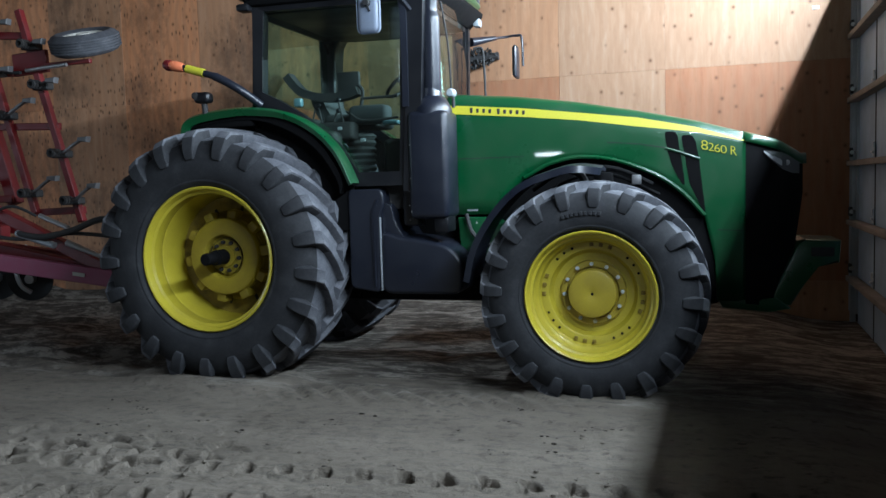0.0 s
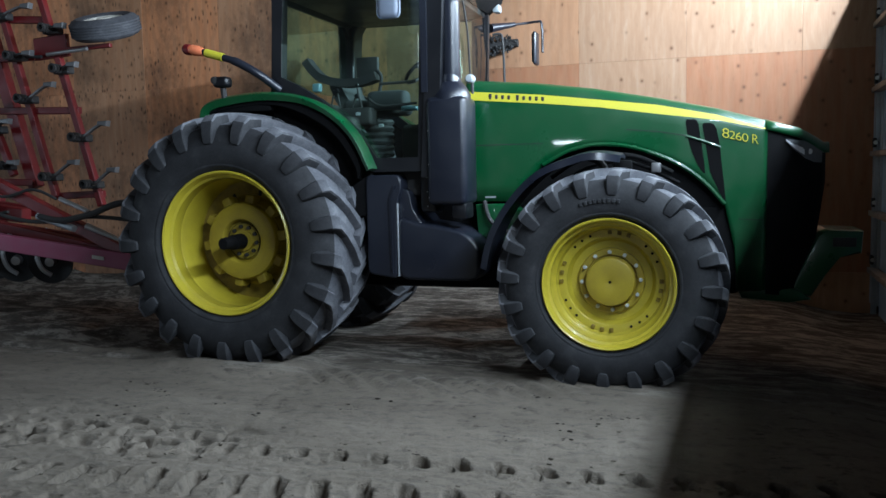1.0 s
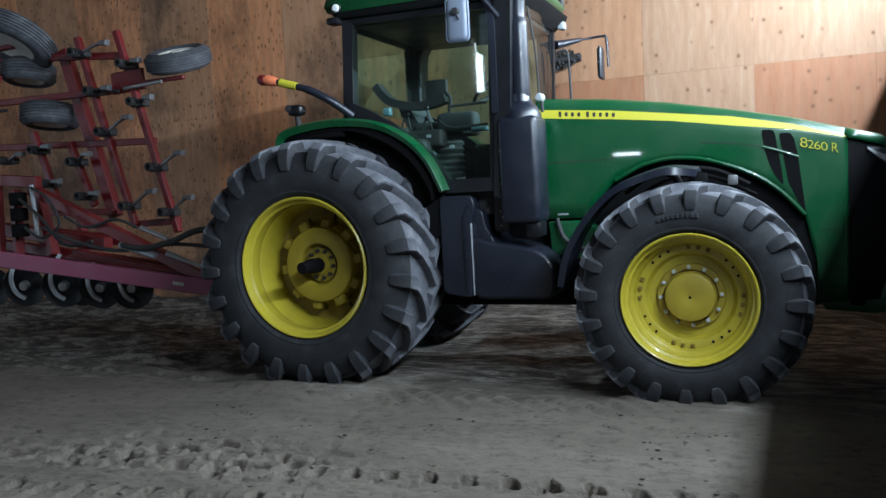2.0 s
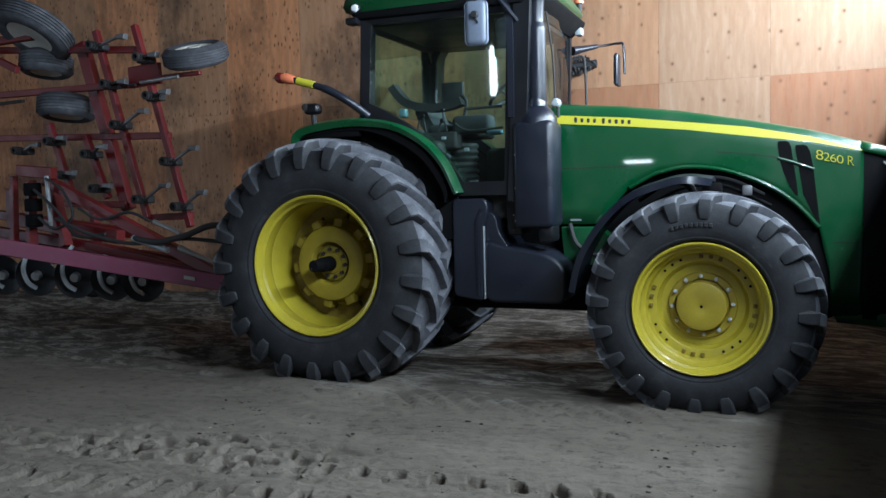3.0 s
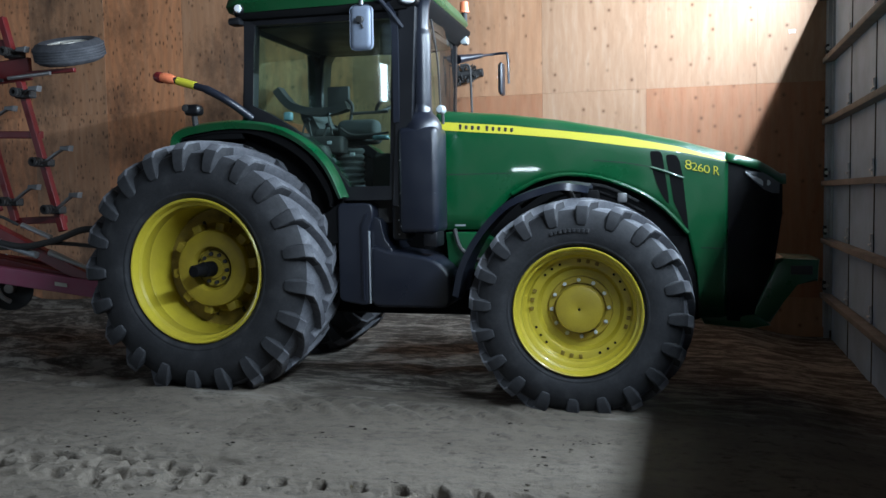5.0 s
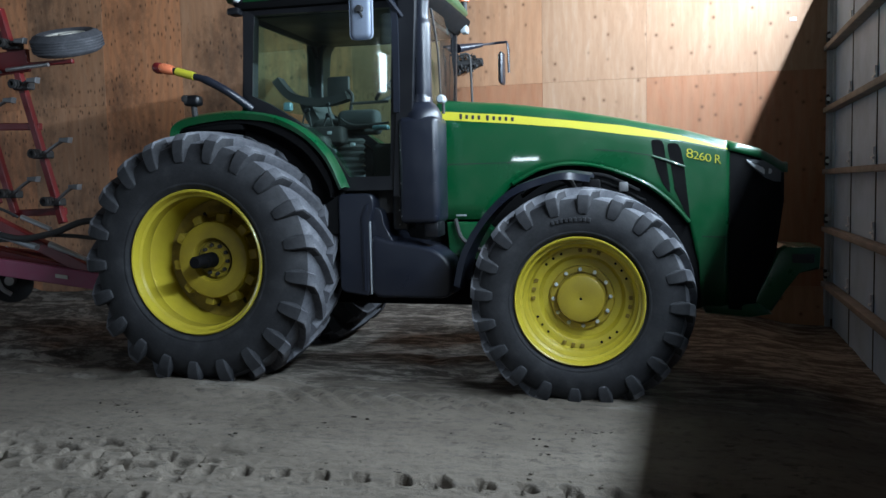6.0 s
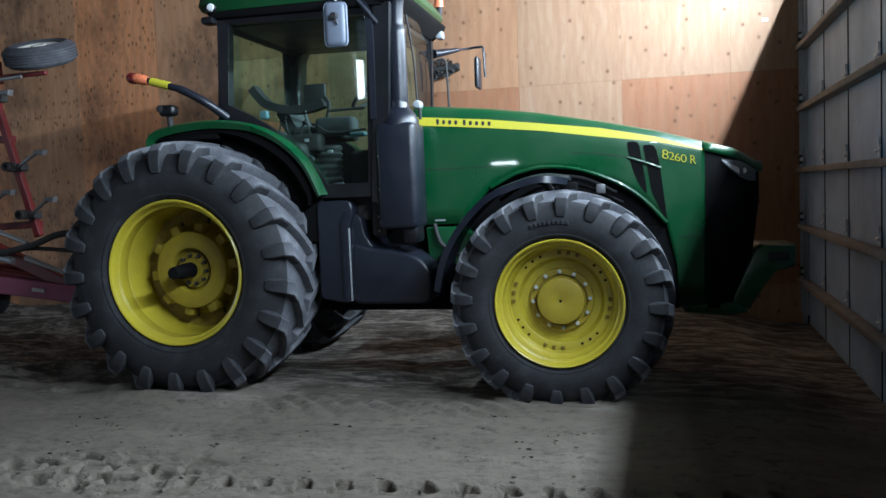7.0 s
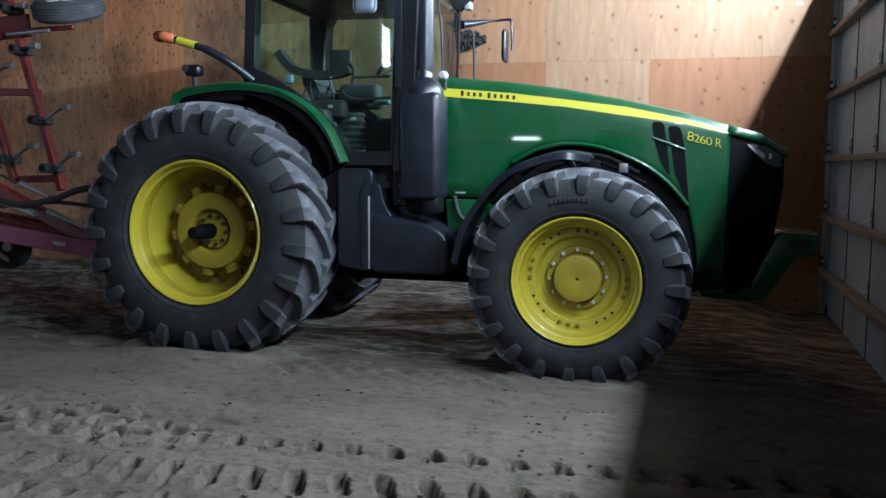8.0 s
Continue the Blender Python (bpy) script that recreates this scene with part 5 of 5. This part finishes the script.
for c, ln, rs, br in (((-3.64, 2.30, 3.30), 0.2, 0.03, 0), ((-3.52, 2.30, 2.83), 0.22, 0.05, 0), ((-3.31, 2.30, 2.03), 0.40, 0.16, 1), ((-3.18, 2.30, 1.48), 0.36, 0.18, 1), ((-4.37, 2.30, 3.51), 0.46, 0.08, 1), ((-4.18, 2.30, 3.02), 0.25, 0.03, 0),
                      ((-4.06, 2.30, 2.51), 0.42, 0.16, 1), ((-3.77, 2.30, 1.58), 0.40, 0.18, 1), ((-5.18, 2.30, 2.36), 0.2, 0.05, 0), ((-5.05, 2.30, 1.92), 0.2, 0.04, 0), ((-4.56, 2.30, 2.17), 0.24, 0.1, 0), ((-4.46, 2.30, 1.73), 0.2, 0.05, 0),
                      ((-5.74, 2.30, 2.26), 0.3, 0.08, 1)):
    tine(c, ln, rs, br)

bar("wheel_arm", (-6.6, 2.24, 3.72), (-5.45, 2.24, 3.745), 0.10, 0.09, RED, "red wheel arm")
bar("wheel_arm", (-6.4, 2.24, 3.62), (-5.75, 2.24, 3.33), 0.09, 0.08)
part("ram_rod", tube([(-6.3, 2.26, 2.91), (-5.70, 2.26, 2.925)], 0.022, 8), DARK, cult)
for z0 in (1.30, 1.48, 1.66):
    part("valve", lathe([(0.0, 0.0), (0.085, 0.0), (0.095, 0.02), (0.095, 0.13), (0.085, 0.15), (0.0, 0.15)], 20), VOID, cult, "black hydraulic valve body", m=Matrix.Translation((-4.42, 1.18, z0)) @ pose(0, 0, 0, 90, 0, 0))
bar("mast", (-4.82, 1.28, 1.90), (-4.87, 1.28, 1.10), 0.07, 0.08, RED)
bar("mast_head", (-4.66, 1.22, 1.96), (-4.12, 1.22, 1.91), 0.13, 0.10, RED, "red mast head plate")
part("ram_rod", tube([(-4.15, 1.14, 1.88), (-4.12, 1.14, 1.31)], 0.025, 10), GALV, cult, "bright upright rod")
# hitch frame down to the drawbar
beam = bar("hitch_beam", (-4.79, 0.85, 1.12), (-1.02, 1.2, 0.60), 0.17, 0.075, PURPLE, "faded purplish red hitch beam")
bar("hitch_beam", (-6.12, 1.90, 1.04), (-1.02, 1.3, 0.60), 0.19, 0.10, RED)
bar("brace", (-4.29, 1.25, 1.84), (-1.86, 1.15, 0.80), 0.12, 0.10, RED, "slanting red brace")
bar("brace", (-3.71, 1.25, 1.09), (-1.85, 1.20, 0.76), 0.10, 0.1, RED)
bar("brace", (-5.71, 1.60, 1.26), (-2.30, 1.50, 0.84), 0.12, 0.1, RED)
bar("mast", (-4.52, 1.25, 1.84), (-4.56, 1.25, 1.02), 0.07, 0.12, RED)
bar("mast", (-4.46, 1.50, 1.86), (-4.17, 1.40, 1.06), 0.08, 0.12, RED)
bar("frame_tube", (-5.24, 1.70, 1.37), (-3.64, 1.70, 1.15), 0.16, 0.14, RED)
for a, b, w in (((-6.18, 2.00, 1.46), (-3.49, 2.00, 1.15), 0.12), ((-6.49, 2.20, 1.12), (-2.94, 2.00, 0.85), 0.12), ((-4.96, 2.00, 1.66), (-4.97, 2.00, 0.88), 0.09), ((-4.43, 2.10, 1.56), (-4.41, 2.10, 0.85), 0.09), ((-5.61, 1.90, 1.77), (-5.63, 1.90, 0.90), 0.1)):
    bar("frame_tube", a, b, w, 0.1)
part("ram", tube([(-2.81, 1.00, 1.18), (-2.36, 1.00, 1.05)], 0.035, 12), GALV, cult, "pale hydraulic ram")
part("ram", tube([(-2.61, 1.10, 1.35), (-2.27, 1.10, 1.22)], 0.025, 12), STEEL, cult, "bright hydraulic ram")
part("hitch_tongue", tube([(-2.21, 1.00, 1.08), (-1.79, 1.05, 0.91)], [0.035, 0.02], 10), STEEL, cult)
for pts, r in (([(-2.81, 1.00, 1.18), (-2.47, 0.95, 1.14), (-2.10, 0.95, 1.20), (-1.66, 0.95, 1.31), (-1.0, 1.0, 1.15), (-0.7, 1.05, 1.1)], 0.032), ([(-3.95, 1.05, 1.40), (-3.43, 1.00, 1.23), (-2.82, 1.00, 1.12), (-2.08, 1.00, 1.17), (-1.0, 1.05, 1.05)], 0.02),
               ([(-4.31, 1.10, 1.73), (-4.00, 1.10, 1.50), (-3.70, 1.10, 1.20), (-3.29, 1.10, 1.22)], 0.018), ([(-4.12, 1.10, 1.85), (-3.88, 1.10, 1.71), (-3.75, 1.10, 1.42), (-4.03, 1.10, 1.28), (-4.26, 1.10, 1.41)], 0.016),
               ([(-3.66, 1.10, 1.51), (-3.35, 1.10, 1.38), (-2.95, 1.10, 1.45), (-2.66, 1.10, 1.35)], 0.016)):
    part("hydraulic_hose", tube(smooth_line(pts), r, 8), DARK, cult, "black hydraulic hose")
d = Vector((-1.02, 1.2, 0.60)) - Vector((-4.79, 0.85, 1.12))
o = Vector((-4.79, 0.85, 1.12))
for u0, u1, h in ((0.685, 0.72, 0.018), (0.80, 0.815, 0.014), (0.82, 0.84, 0.014), (0.845, 0.87, 0.014), (0.875, 0.9, 0.014), (0.905, 0.925, 0.014)):
    a, b = o + d * u0, o + d * u1
    rows = [[(p.x, p.y - 0.045, p.z - h), (p.x, p.y - 0.045, p.z + h), (p.x, p.y - 0.03, p.z + h), (p.x, p.y - 0.03, p.z - h)] for p in (a, b)]
    part("marking", loft(rows, close=True, caps=True), WHITE if u0 < 0.75 else DARK, beam, "plain bar marking")
for c in ((-4.64, 1.35, 0.71), (-4.03, 1.35, 0.70), (-3.63, 1.50, 0.66), (-3.26, 1.60, 0.64), (-4.34, 1.90, 0.63), (-5.19, 1.35, 0.71)):
    m = Matrix.Translation(c) @ pose(0, 0, 0, 8, 0, 22)
    disc = part("disc_blade", lathe([(0.0, 0.05), (0.1, 0.045), (0.2, 0.02), (0.245, 0.0), (0.25, 0.004), (0.2, 0.03), (0.0, 0.06)], 36), BLACK, cult, "dark polished disc blade", m)
    part("disc_hub", lathe([(0.0, -0.03), (0.05, -0.025), (0.06, 0.04)], 16), STEEL, disc)
    part("disc_arm", tube(smooth_line([(0.02, -0.05, -0.14), (-0.06, -0.08, -0.06), (-0.10, -0.08, 0.08), (-0.07, -0.06, 0.22), (0.02, 0.0, 0.38)]), 0, box=(0.035, 0.04)), HINGE, disc, "bright bent disc arm")

# ---- small things ----
brush = thing("hanging_bristle_brush", (1.37, WY - 0.05, 3.05), "black ragged bristle bundle hung on the plywood wall", "brush")
rng = random.Random(5)
bm = bmesh.new()
for k in range(170):
    u = rng.random()
    x = 1.06 + 0.46 * u
    hw = 0.055 + 0.05 * math.sin(math.pi * min(1, u * 1.1)) - (0.07 * max(0, u - 0.8) / 0.2)
    z = 3.045 + 0.03 * u + rng.uniform(-hw, hw)
    a = rng.uniform(-0.9, 0.9) + (0.0 if z > 3.06 else 3.14)
    p = Vector((x, WY - 0.04 - rng.random() * 0.06, z))
    tube([p, p + Vector((0.03 * math.cos(a + 1.5), -0.02, 0.035 * math.sin(a + 1.5)))], [0.014, 0.006], 5, bm)
part("bristles", bm, DARK, brush)
part("core", tube([(1.04, WY - 0.05, 3.05), (1.52, WY - 0.05, 3.075)], 0.05, 10), DARK, brush)
part("nail", tube([(1.32, WY + 0.01, 3.1), (1.32, WY - 0.06, 3.1)], 0.006, 6), STEEL, brush)
tag = part("paper_tag", rbox((5.02, WY - 0.008, 3.33), (5.09, WY - 0.002, 3.37), 0.001), WHITE, None)
tagged(tag, "small white paper tag stapled to plywood", "tag")


def clods():
    rng = random.Random(9)
    bm = bmesh.new()
    for k in range(220):
        x, y = rng.uniform(-1.5, 3.4), rng.choice((rng.uniform(-3.0, -0.4), rng.uniform(-2.4, -1.4)))
        r = rng.choice((0.004, 0.006, 0.008, 0.012)) * rng.uniform(0.7, 1.3)
        got = bmesh.ops.create_icosphere(bm, subdivisions=1, radius=r)["verts"]
        z = ground_height(x, y) + r * 0.3
        for v in got:
            v.co = Vector((v.co.x * rng.uniform(0.8, 1.5) + x, v.co.y * rng.uniform(0.7, 1.2) + y, v.co.z * rng.uniform(0.5, 0.9) + z))
    tagged(part("dirt_clods", bm, DIRT, None), "scattered crumbs of dry dirt on the floor", "dirt", kind="stuff")


clods()
# dark tone holds the shade that clods cast on the floor
CRUMB = paint("dark_clod_shade", (0.022, 0.018, 0.014), dust=(0.05, 0.042, 0.034), rough=0.95, amount=0.5, spec=0.1)


def crumbs():
    """Dark crumbs, dropped in small clusters; the shade of clods is in their colour."""
    rng = random.Random(21)
    bm = bmesh.new()
    for c in range(26):
        cx, cy = rng.uniform(-0.8, 3.5), rng.uniform(-1.75, -0.35)
        for k in range(rng.randint(2, 8)):
            x, y = cx + rng.gauss(0, 0.05), cy + rng.gauss(0, 0.022)
            r = rng.choice((0.003, 0.004, 0.005, 0.007, 0.011)) * rng.uniform(0.7, 1.2)
            got = bmesh.ops.create_icosphere(bm, subdivisions=1, radius=r)["verts"]
            z = ground_height(x, y) + r * 0.2
            sx, sy = rng.uniform(1.0, 2.2), rng.uniform(0.7, 1.3)
            for v in got:
                v.co = Vector((v.co.x * sx * rng.uniform(0.8, 1.2) + x, v.co.y * sy + y, v.co.z * 0.6 + z))
    tagged(part("dark_crumbs", bm, CRUMB, None), "dark crumbs standing in for clod shade on packed dirt", "dirt", kind="stuff")


crumbs()
build_sheets()
